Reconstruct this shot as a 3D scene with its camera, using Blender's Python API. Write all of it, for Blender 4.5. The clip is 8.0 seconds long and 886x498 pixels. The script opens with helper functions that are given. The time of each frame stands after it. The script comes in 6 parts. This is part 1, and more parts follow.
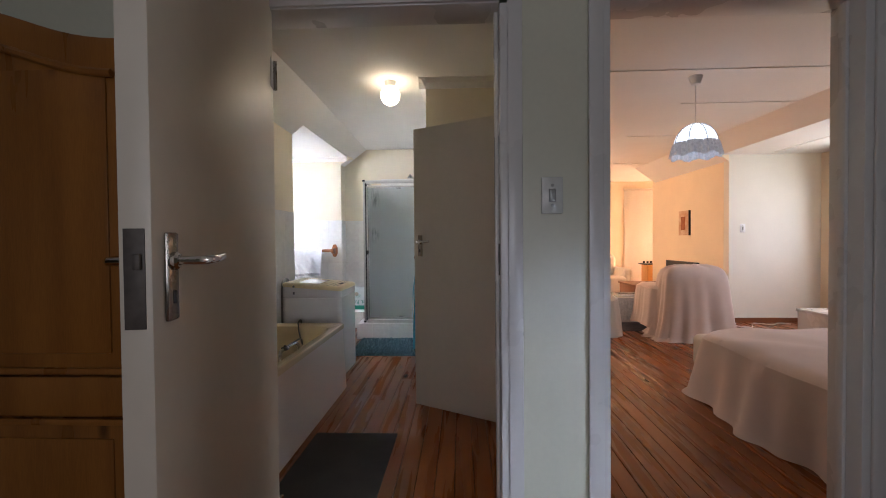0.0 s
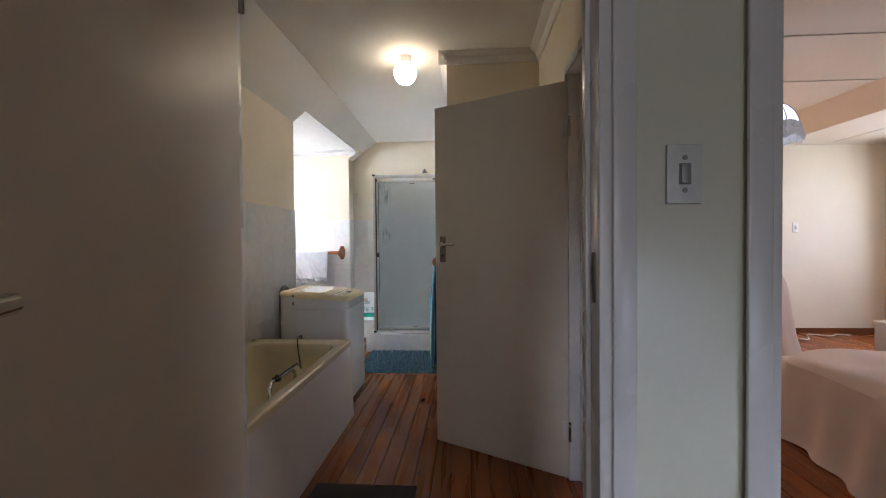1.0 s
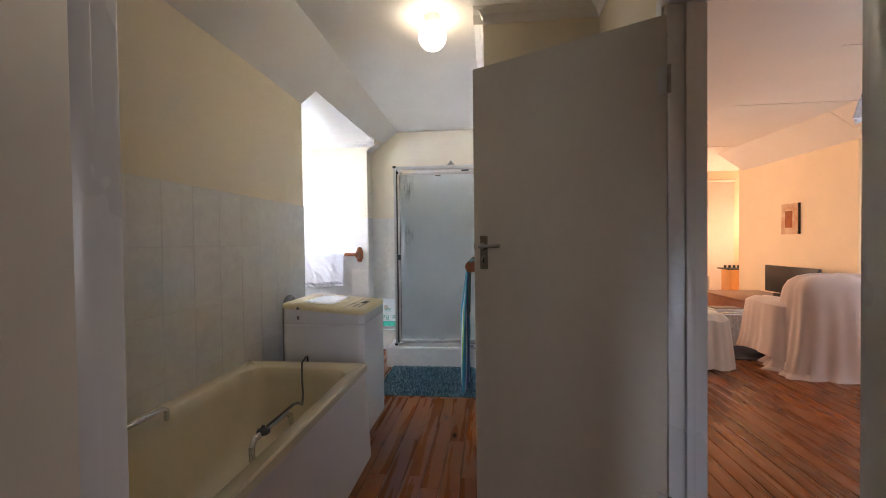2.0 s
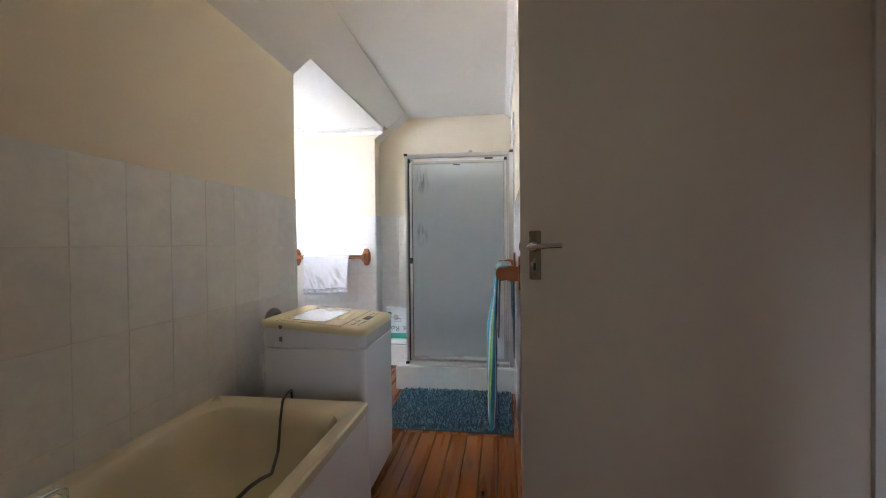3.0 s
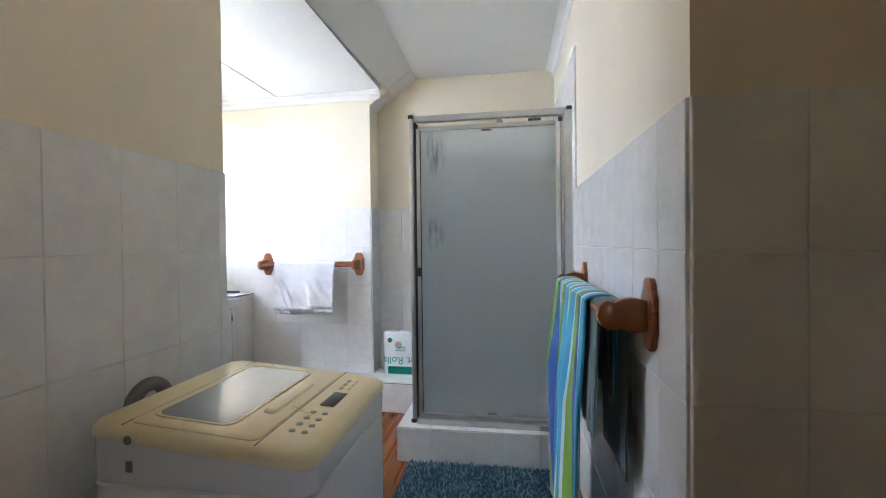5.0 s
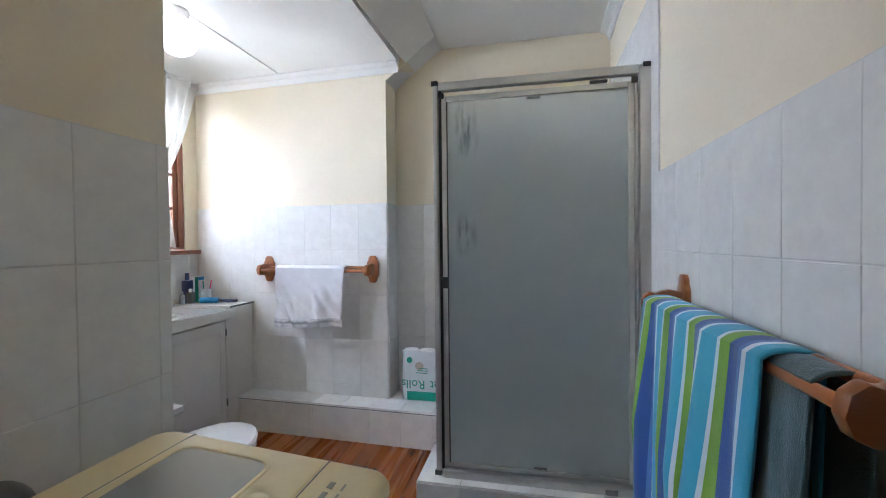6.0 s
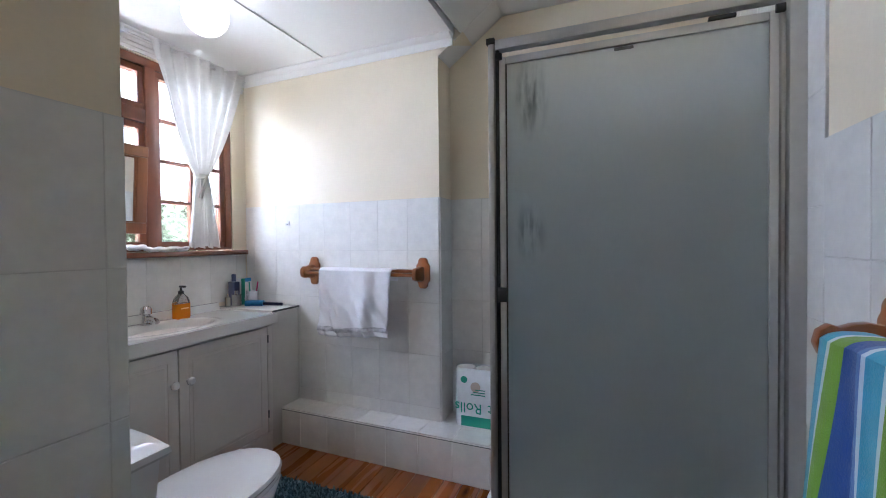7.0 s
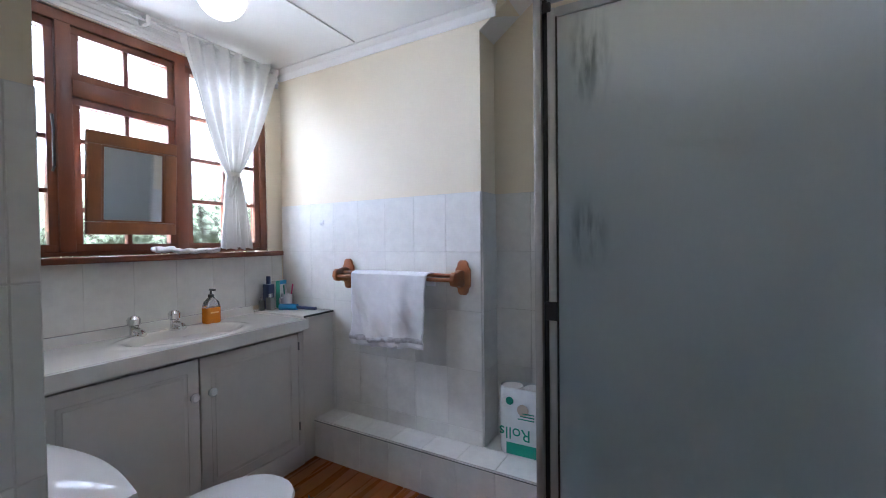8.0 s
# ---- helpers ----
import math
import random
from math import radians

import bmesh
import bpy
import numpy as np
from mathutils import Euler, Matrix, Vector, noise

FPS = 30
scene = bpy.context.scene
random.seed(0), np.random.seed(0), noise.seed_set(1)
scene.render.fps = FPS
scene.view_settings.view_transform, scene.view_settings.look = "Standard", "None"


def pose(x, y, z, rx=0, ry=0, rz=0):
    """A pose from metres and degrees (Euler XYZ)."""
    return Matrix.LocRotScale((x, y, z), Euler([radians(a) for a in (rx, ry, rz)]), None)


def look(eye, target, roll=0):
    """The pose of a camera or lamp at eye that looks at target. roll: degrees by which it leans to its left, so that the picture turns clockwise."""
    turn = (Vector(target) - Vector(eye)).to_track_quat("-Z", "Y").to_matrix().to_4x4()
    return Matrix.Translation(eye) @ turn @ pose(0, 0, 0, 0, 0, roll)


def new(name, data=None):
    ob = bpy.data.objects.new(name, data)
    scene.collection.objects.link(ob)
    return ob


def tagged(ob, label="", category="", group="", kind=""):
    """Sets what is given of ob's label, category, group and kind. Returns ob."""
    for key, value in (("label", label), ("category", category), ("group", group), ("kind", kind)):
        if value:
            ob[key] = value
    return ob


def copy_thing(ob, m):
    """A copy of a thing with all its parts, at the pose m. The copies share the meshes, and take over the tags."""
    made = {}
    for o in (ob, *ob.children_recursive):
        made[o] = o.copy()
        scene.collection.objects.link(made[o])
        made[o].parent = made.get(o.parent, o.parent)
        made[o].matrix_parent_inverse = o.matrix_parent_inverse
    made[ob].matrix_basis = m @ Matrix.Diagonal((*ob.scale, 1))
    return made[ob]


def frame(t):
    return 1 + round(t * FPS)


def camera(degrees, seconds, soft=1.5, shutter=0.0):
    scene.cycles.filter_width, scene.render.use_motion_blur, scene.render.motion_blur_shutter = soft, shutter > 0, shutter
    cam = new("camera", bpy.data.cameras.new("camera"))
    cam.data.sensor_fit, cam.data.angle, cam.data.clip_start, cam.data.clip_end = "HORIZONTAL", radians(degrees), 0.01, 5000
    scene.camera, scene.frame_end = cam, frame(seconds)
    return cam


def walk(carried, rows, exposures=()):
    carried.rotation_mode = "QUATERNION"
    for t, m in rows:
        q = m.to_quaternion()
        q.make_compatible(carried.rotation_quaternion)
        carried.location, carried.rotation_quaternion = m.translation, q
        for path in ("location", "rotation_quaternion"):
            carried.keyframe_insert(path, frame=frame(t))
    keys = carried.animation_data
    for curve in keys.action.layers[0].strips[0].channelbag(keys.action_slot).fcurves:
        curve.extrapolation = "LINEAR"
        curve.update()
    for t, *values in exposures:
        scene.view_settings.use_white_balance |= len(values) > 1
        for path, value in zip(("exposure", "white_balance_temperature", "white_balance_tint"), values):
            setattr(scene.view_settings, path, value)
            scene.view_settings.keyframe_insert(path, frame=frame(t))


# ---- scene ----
cam = camera(93.6, 8.0, soft=1.0)
PATH = [
    (0, (0.003, -0.018, 1.21), (-0.081, 1.98, 1.173), -0.5),
    (0.5, (-0.072, 0.243, 1.226), (-0.173, 2.24, 1.19), -0.5),
    (1, (-0.134, 0.512, 1.227), (-0.259, 2.507, 1.19), -0.5),
    (1.5, (-0.2, 0.789, 1.236), (-0.375, 2.781, 1.196), -0.6),
    (3, (-0.397, 1.675, 1.217), (-0.676, 3.655, 1.193), -0.6),
    (3.5, (-0.462, 1.952, 1.23), (-0.749, 3.931, 1.196), -0.5),
    (4, (-0.519, 2.233, 1.24), (-0.812, 4.212, 1.205), -0.5),
    (4.5, (-0.575, 2.5, 1.238), (-0.877, 4.476, 1.211), -0.6),
    (6, (-0.767, 3.284, 1.258), (-1.188, 5.239, 1.228), -0.6),
    (6.5, (-0.802, 3.501, 1.269), (-1.362, 5.42, 1.235), -0.6),
    (7, (-0.816, 3.669, 1.265), (-1.543, 5.532, 1.233), -0.5),
    (7.5, (-0.828, 3.838, 1.257), (-1.701, 5.637, 1.229), -0.5),
    (8, (-0.86, 3.955, 1.276), (-1.826, 5.706, 1.238), -0.7),
]
walk(cam, [(t, look(eye, target, roll)) for t, eye, target, roll in PATH],
     [(0.0, 0.98, 5720, 18), (1.0, 1.0, 5720, 18), (1.7, 1.13, 5720, 19), (3.0, 1.08, 5750, 18), (4.5, 1.08, 5500, 15), (6.0, 0.47, 5450, 16), (7.0, 0.14, 5380, 19), (8.0, -0.06, 5250, 19)])

# ---- light ----
world = bpy.data.worlds.new("sky")
scene.world = world
world.use_nodes = True
sky = world.node_tree.nodes.new("ShaderNodeTexSky")
sky.sky_type, sky.sun_disc = "NISHITA", False
sky.sun_elevation, sky.sun_rotation = radians(52), radians(40)
world.node_tree.links.new(sky.outputs[0], world.node_tree.nodes["Background"].inputs[0])
world.node_tree.nodes["Background"].inputs[1].default_value = 0.15
sun = new("sun", bpy.data.lights.new("sun", "SUN"))
sun.data.energy, sun.data.angle, sun.data.color = 5.0, radians(0.5), (1, 0.95, 0.87)
sun.matrix_world = look((10, 12, 20), (0, 0, 0))


def area_lamp(name, eye, target, sx, sy, watts, color=(0.93, 0.97, 1.0)):
    """A rectangular area lamp, used for window daylight and for added unseen fill."""
    lamp = new(name, bpy.data.lights.new(name, "AREA"))
    lamp.data.shape, lamp.data.size, lamp.data.size_y = "RECTANGLE", sx, sy
    lamp.data.energy, lamp.data.color = watts, color
    lamp.matrix_world = look(eye, target)
    return lamp


day = area_lamp("bathroom_window_light", (-3.62, 4.75, 2.25), (-1.0, 6.15, 2.12), 1.7, 1.0, 215, (0.86, 0.93, 1.0))
day.data.spread = radians(130)
# lamp added below the window for light sunlit ground throws to the ceiling
area_lamp("ground_bounce_light", (-4.1, 5.1, 0.55), (-2.5, 5.1, 2.5), 2.2, 1.0, 330, (0.97, 1.0, 0.92))
area_lamp("hall_window_light", (-0.1, -1.95, 1.5), (0.3, 1.4, 1.2), 1.2, 1.2, 6.6, (0.98, 0.97, 0.92))
# narrow unseen lamp added to brighten the low hall wall between the doors
low_beam = area_lamp("stair_window_light", (1.5, -1.95, 0.45), (0.34, 1.42, 0.4), 0.7, 0.7, 0.6, (0.82, 0.92, 1.0))
low_beam.data.spread = radians(28)
area_lamp("bedroom_dormer_light", (5.08, 4.6, 1.7), (3.6, 4.7, 1.2), 1.7, 1.2, 17, (1.0, 0.97, 0.91))
# two unseen orange lamps added to warm the far bedroom walls and ceiling
area_lamp("bedroom_west_light", (0.55, 7.8, 1.3), (3.8, 7.2, 1.7), 1.6, 1.2, 46, (1, 0.62, 0.34))
area_lamp("bedroom_gable_light", (5.27, 9.4, 1.2), (3.0, 8.6, 1.9), 1.1, 1.5, 52, (1, 0.60, 0.32))


sky.dust_density = 4.0

# ---- materials ----
def mat(name, color, rough=0.5, metal=0.0, vary=0.06, scale=6.0, grain=60.0, bump=0.0, stretch=(1, 1, 1), coat=0.0,
        transmission=0.0, emit=0.0, rand=0.0, dark=None, sheen=0.0, ior=1.5, alpha=1.0):
    """A paint, stone or cloth with variation at two scales; rand varies it from piece to piece, dark is the colour of its stains."""
    m = bpy.data.materials.new(name)
    m.use_nodes = True
    n, l = m.node_tree.nodes, m.node_tree.links
    b = n["Principled BSDF"]
    co = n.new("ShaderNodeTexCoord")
    mp = n.new("ShaderNodeMapping")
    mp.inputs["Scale"].default_value = stretch
    l.new(co.outputs["Object"], mp.inputs[0])
    big, small = n.new("ShaderNodeTexNoise"), n.new("ShaderNodeTexNoise")
    big.inputs["Scale"].default_value, small.inputs["Scale"].default_value = scale, grain
    big.inputs["Detail"].default_value, small.inputs["Detail"].default_value = 4, 3
    l.new(mp.outputs[0], big.inputs["Vector"]), l.new(mp.outputs[0], small.inputs["Vector"])
    ramp = n.new("ShaderNodeValToRGB")
    lo = dark if dark else tuple(c * (1 - 2.2 * vary) for c in color)
    ramp.color_ramp.elements[0].position, ramp.color_ramp.elements[1].position = 0.25, 0.7
    ramp.color_ramp.elements[0].color, ramp.color_ramp.elements[1].color = (*lo, 1), (*color, 1)
    mixn = n.new("ShaderNodeMath")
    mixn.operation = "MULTIPLY_ADD"
    mixn.inputs[1].default_value = 0.3
    l.new(small.outputs["Fac"], mixn.inputs[0])
    sc = n.new("ShaderNodeMath")
    sc.operation = "MULTIPLY"
    sc.inputs[1].default_value = 0.75
    l.new(big.outputs["Fac"], sc.inputs[0]), l.new(sc.outputs[0], mixn.inputs[2])
    l.new(mixn.outputs[0], ramp.inputs[0])
    out = ramp.outputs[0]
    if rand:
        info = n.new("ShaderNodeObjectInfo")
        mr = n.new("ShaderNodeMapRange")
        mr.inputs["To Min"].default_value, mr.inputs["To Max"].default_value = 1 - rand, 1 + rand
        l.new(info.outputs["Random"], mr.inputs["Value"])
        hsv = n.new("ShaderNodeHueSaturation")
        l.new(mr.outputs[0], hsv.inputs["Value"]), l.new(out, hsv.inputs["Color"])
        out = hsv.outputs[0]
        add = n.new("ShaderNodeVectorMath")
        l.new(co.outputs["Object"], add.inputs[0])
        comb = n.new("ShaderNodeCombineXYZ")
        far = n.new("ShaderNodeMath")
        far.operation = "MULTIPLY"
        far.inputs[1].default_value = 40
        l.new(info.outputs["Random"], far.inputs[0])
        l.new(far.outputs[0], comb.inputs[0]), l.new(far.outputs[0], comb.inputs[1]), l.new(far.outputs[0], comb.inputs[2])
        l.new(comb.outputs[0], add.inputs[1]), l.new(add.outputs[0], mp.inputs[0])
    l.new(out, b.inputs["Base Color"])
    rr = n.new("ShaderNodeMapRange")
    rr.inputs["To Min"].default_value, rr.inputs["To Max"].default_value = max(0.02, rough - 0.08), min(1, rough + 0.08)
    l.new(big.outputs["Fac"], rr.inputs["Value"]), l.new(rr.outputs[0], b.inputs["Roughness"])
    b.inputs["Metallic"].default_value, b.inputs["Coat Weight"].default_value = metal, coat
    b.inputs["Transmission Weight"].default_value, b.inputs["IOR"].default_value = transmission, ior
    b.inputs["Sheen Weight"].default_value, b.inputs["Alpha"].default_value = sheen, alpha
    if emit:
        b.inputs["Emission Color"].default_value, b.inputs["Emission Strength"].default_value = (*color, 1), emit
    if bump:
        bp = n.new("ShaderNodeBump")
        bp.inputs["Strength"].default_value, bp.inputs["Distance"].default_value = bump, 0.01
        l.new(mixn.outputs[0], bp.inputs["Height"]), l.new(bp.outputs[0], b.inputs["Normal"])
    return m


def timber(name, light, dark, rough=0.35, coat=0.3, across=14.0, along=1.2, axis=1, rand=0.12, knots=True):
    """Varnished softwood: long grain along an axis, knots here and there."""
    m = mat(name, light, rough, dark=dark, scale=1.0, grain=30, bump=0.04, coat=coat, rand=rand,
            stretch=tuple(along if i == axis else across for i in range(3)))
    if knots:
        n, l = m.node_tree.nodes, m.node_tree.links
        b = n["Principled BSDF"]
        src = b.inputs["Base Color"].links[0].from_socket
        mp = n.new("ShaderNodeMapping")
        mp.inputs["Scale"].default_value = tuple(3.0 if i == axis else 8.5 for i in range(3))
        l.new(n["Mapping"].inputs[0].links[0].from_socket, mp.inputs[0])
        vo = n.new("ShaderNodeTexVoronoi")
        vo.inputs["Scale"].default_value = 0.85
        l.new(mp.outputs[0], vo.inputs["Vector"])
        cr = n.new("ShaderNodeValToRGB")
        cr.color_ramp.elements[0].position, cr.color_ramp.elements[1].position = 0.045, 0.15
        cr.color_ramp.elements[0].color, cr.color_ramp.elements[1].color = (0.16, 0.12, 0.1, 1), (1, 1, 1, 1)
        l.new(vo.outputs["Distance"], cr.inputs[0])
        mx = n.new("ShaderNodeMix")
        mx.data_type, mx.blend_type = "RGBA", "MULTIPLY"
        mx.inputs["Factor"].default_value = 0.85
        l.new(src, mx.inputs["A"]), l.new(cr.outputs[0], mx.inputs["B"]), l.new(mx.outputs["Result"], b.inputs["Base Color"])
    return m


CREAM = mat("cream_wall_paint", (0.80, 0.71, 0.54), 0.6, vary=0.04, scale=2.5, grain=90, bump=0.08)
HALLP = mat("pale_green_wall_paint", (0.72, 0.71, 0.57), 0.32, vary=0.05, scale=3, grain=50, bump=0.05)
# dark olive for the unseen hall walls, chosen to cut bounce onto the door
HALLD = mat("bounce_cutting_olive_paint", (0.22, 0.22, 0.15), 0.6, vary=0.06, scale=3, grain=50, bump=0.05)
PEACH = mat("peach_wall_paint", (0.86, 0.72, 0.52), 0.65, vary=0.04, scale=2.5, grain=90, bump=0.06)
CREAMW = mat("pale_cream_wall_paint", (0.80, 0.77, 0.68), 0.6, vary=0.04, scale=2.5, grain=90, bump=0.06)
CEIL = mat("white_ceiling_paint", (0.82, 0.80, 0.76), 0.7, vary=0.03, scale=2, grain=80, bump=0.05)
GLOSS = mat("white_gloss_paint", (0.72, 0.70, 0.67), 0.28, vary=0.04, scale=2.5, grain=35, bump=0.05)
DOORP = mat("white_door_paint", (0.73, 0.65, 0.53), 0.40, vary=0.05, scale=1.6, grain=25, bump=0.05)
TILE = mat("white_glazed_tile", (0.81, 0.795, 0.75), 0.16, vary=0.055, scale=16, grain=55, bump=0.03, rand=0.025)
GROUT = mat("grey_grout", (0.74, 0.72, 0.68), 0.8, vary=0.12, scale=8, grain=120, bump=0.2)
PLANK = timber("varnished_pine_floorboard", (0.28, 0.083, 0.013), (0.15, 0.043, 0.007), 0.28, 0.0, 18, 1.0, 1, 0.22)
PLANK.node_tree.nodes["Principled BSDF"].inputs["Specular IOR Level"].default_value = 0.3
GAP = mat("dark_floor_gap", (0.03, 0.018, 0.01), 0.9, vary=0.2)
PINE = timber("orange_pine", (0.34, 0.135, 0.025), (0.16, 0.055, 0.010), 0.3, 0.3, 12, 1.0, 2, 0.05)
SASH = timber("red_brown_window_wood", (0.19, 0.055, 0.018), (0.085, 0.024, 0.009), 0.4, 0.12, 14, 1.5, 2, 0.06, False)
FRAMEW = timber("brown_mirror_frame", (0.26, 0.092, 0.024), (0.13, 0.04, 0.010), 0.35, 0.2, 12, 1.0, 2, 0.05, False)
RAILW = timber("varnished_rail_wood", (0.36, 0.12, 0.03), (0.20, 0.06, 0.016), 0.3, 0.4, 14, 2.0, 1, 0.05, False)
OUTER = mat("outside_render", (0.6, 0.58, 0.52), 0.9, vary=0.1, bump=0.2)


# ---- builders ----
def box(bm, x0, x1, y0, y1, z0, z1):
    v = [bm.verts.new((x, y, z)) for z in (z0, z1) for y in (y0, y1) for x in (x0, x1)]
    return [bm.faces.new([v[i] for i in f]) for f in ((0, 2, 3, 1), (4, 5, 7, 6), (0, 1, 5, 4), (2, 6, 7, 3), (0, 4, 6, 2), (1, 3, 7, 5))]


def soften(bm, w, seg=2, angle=30):
    """Rounds the sharp edges."""
    bmesh.ops.remove_doubles(bm, verts=bm.verts, dist=1e-5)
    edges = [e for e in bm.edges if len(e.link_faces) == 2 and e.calc_face_angle(0) > radians(angle)]
    bmesh.ops.bevel(bm, geom=edges, offset=w, segments=seg, profile=0.5, affect="EDGES", clamp_overlap=True)
    return bm


def solid(*boxes, bevel=0.0, seg=2):
    bm = bmesh.new()
    for b in boxes:
        box(bm, *b)
    if bevel:
        soften(bm, bevel, seg)
    return bm


def prism(profile, depth, axis="y"):
    """A closed outline, in the two other axes, carried along one axis from depth[0] to depth[1]."""
    bm = bmesh.new()
    put = {"x": lambda a, b, d: (d, a, b), "y": lambda a, b, d: (a, d, b), "z": lambda a, b, d: (a, b, d)}[axis]
    lo, hi = [[bm.verts.new(put(a, b, d)) for a, b in profile] for d in depth]
    k = len(profile)
    bm.faces.new(lo), bm.faces.new(hi[::-1])
    for i in range(k):
        bm.faces.new([lo[i], hi[i], hi[(i + 1) % k], lo[(i + 1) % k]])
    bmesh.ops.recalc_face_normals(bm, faces=bm.faces)
    return bm


def lathe(profile, steps=28, axis="z", at=(0, 0, 0)):
    """A turned body from (radius, height) pairs."""
    bm = bmesh.new()
    rings = []
    for r, h in profile:
        ring = []
        for i in range(steps):
            a = 2 * math.pi * i / steps
            p = (r * math.cos(a), r * math.sin(a), h)
            p = {"z": p, "x": (p[2], p[0], p[1]), "y": (p[0], p[2], p[1])}[axis]
            ring.append(bm.verts.new(Vector(p) + Vector(at)))
        rings.append(ring)
    for a, b in zip(rings, rings[1:]):
        for i in range(steps):
            bm.faces.new([a[i], a[(i + 1) % steps], b[(i + 1) % steps], b[i]])
    if profile[0][0] > 1e-4:
        bm.faces.new(rings[0][::-1])
    if profile[-1][0] > 1e-4:
        bm.faces.new(rings[-1])
    bmesh.ops.remove_doubles(bm, verts=bm.verts, dist=1e-5)
    bmesh.ops.recalc_face_normals(bm, faces=bm.faces)
    return bm


def tube(points, r, steps=10):
    """A round bar along points."""
    bm = bmesh.new()
    pts = [Vector(p) for p in points]
    rings = []
    up = Vector((0.13, 0.21, 0.97)).normalized()
    for i, p in enumerate(pts):
        d = (pts[min(i + 1, len(pts) - 1)] - pts[max(i - 1, 0)]).normalized()
        s = d.cross(up).normalized()
        u = s.cross(d)
        rings.append([bm.verts.new(p + r * (math.cos(a) * s + math.sin(a) * u)) for a in (2 * math.pi * k / steps for k in range(steps))])
    for a, b in zip(rings, rings[1:]):
        for i in range(steps):
            bm.faces.new([a[i], a[(i + 1) % steps], b[(i + 1) % steps], b[i]])
    bm.faces.new(rings[0][::-1]), bm.faces.new(rings[-1])
    bmesh.ops.recalc_face_normals(bm, faces=bm.faces)
    return bm


def part(name, bm, material, parent=None, label="", smooth=True, move=None):
    """Links a bmesh as one mesh object, under a thing or a part."""
    if move is not None:
        bm.transform(move)
    me = bpy.data.meshes.new(name)
    bm.to_mesh(me)
    bm.free()
    me.materials.append(material)
    if smooth:
        for p in me.polygons:
            p.use_smooth = True
        me.set_sharp_from_angle(angle=radians(38))
    ob = new(name, me)
    ob.parent = parent
    return tagged(ob, label) if label else ob


def thing(name, label, category, at=(0, 0, 0), group="", kind="", turn=0):
    """An empty at a thing's base, the parent of its parts."""
    ob = new(name)
    ob.matrix_basis = pose(*at, 0, 0, turn)
    return tagged(ob, label, category, group, kind)


def setting(name, bm, material, label, category="wall", smooth=False):
    return tagged(part(name, bm, material, None, "", smooth), label, category, "", "structure")


# ---- the shell: bathroom, hall and bedroom ----
CE = 2.62
TOP = 1.52
DY, DZ = 0.044, -0.024       # how far the dormer's fittings sit along and below their first setting out
setting("ground", solid((-150, 150, -150, 150, -3.6, -3.3)), mat("dry_grass", (0.16, 0.19, 0.05), 0.9, vary=0.2, scale=0.4, grain=3, bump=0.3), "sunlit grass far below the upper floor", "ground")
floor = setting("floor", solid((-3.5, 6.2, -2.6, 11.2, -0.3, -0.02)), GAP, "varnished pine floorboards with dark gaps", "floor")

# the wall between the hall and the rooms, with two doorways
HY0, HY1 = 1.42, 1.53
setting("wall_hall_north", solid((-2.2, -0.752, HY0, HY1, -0.05, CE), (-0.752, 0.185, HY0, HY1, 2.06, CE), (0.185, 0.465, HY0, HY1, -0.05, CE),
        (0.465, 1.375, HY0, HY1, 2.06, CE), (1.375, 6.0, HY0, HY1, -0.05, CE)), HALLP, "pale green-cream painted hall wall with two doorways")
setting("wall_hall_west", solid((-2.3, -2.2, -2.2, 1.53, -0.05, CE)), HALLD, "unseen olive hall wall, darkened to cut light bounced onto the door")
setting("wall_hall_east", solid((2.2, 2.3, -2.2, 1.42, -0.05, CE)), HALLD, "unseen olive hall wall, darkened to cut light bounced onto the door")
setting("wall_hall_south", solid((-2.3, 2.3, -2.3, -2.2, -0.05, CE)), HALLD, "unseen olive hall wall, darkened to cut light bounced onto the door")
setting("ceiling_hall", solid((-2.3, 2.3, -2.3, 1.42, CE, CE + 0.1)), CEIL, "white painted hall ceiling", "ceiling")

# bathroom
# the dormer's north wall runs a little askew, turned about its free corner
SKEW = Matrix.Translation((-1.69, 5.848, 0)) @ Matrix.Rotation(radians(-1.6), 4, 'Z') @ Matrix.Translation((1.69, -5.848, 0))


def ceiling_z(y):
    """The old ceiling sinks a little towards the outer wall."""
    return CE - 0.028 * max(0.0, y - 3.65)


BX, RX = -1.72, -0.291          # bath wall and towel wall
FY, KY = 5.855, 6.03            # wall with the towel rail, recessed wall
setting("wall_bath", solid((BX - 0.11, BX, HY1, 4.217, -0.05, 2.50)), CREAM, "cream painted wall above white tiles beside the bath")
setting("wall_room_divider", solid((0.39, 0.49, HY1, 1.83, -0.05, CE), (0.39, 0.49, 1.83, 2.69, 2.085, CE), (0.39, 0.49, 2.69, 3.645, -0.05, CE)), CREAM,
        "cream painted wall with a doorway to the bedroom")
setting("wall_return", solid((RX, 0.49, 3.645, 3.76, -0.05, CE)), CREAM, "cream painted return wall above white tiles")
setting("wall_towel", solid((RX, RX + 0.12, 3.76, 6.15, -0.05, CE)), CREAM, "cream painted wall above white tiles with a towel rail")
setting("wall_shower_back", solid((-1.69, RX, KY, KY + 0.12, -0.05, CE)), CREAM, "cream painted wall behind the shower")
setting("wall_dormer_north", solid((-3.3, -1.69, FY, KY + 0.12, -0.05, 2.66)), CREAM, "cream painted dormer wall above white tiles").matrix_basis = SKEW
setting("wall_dormer_south", solid((-3.3, BX - 0.11, 4.10, 4.217, -0.05, 2.66)), CREAM, "cream painted dormer wall")
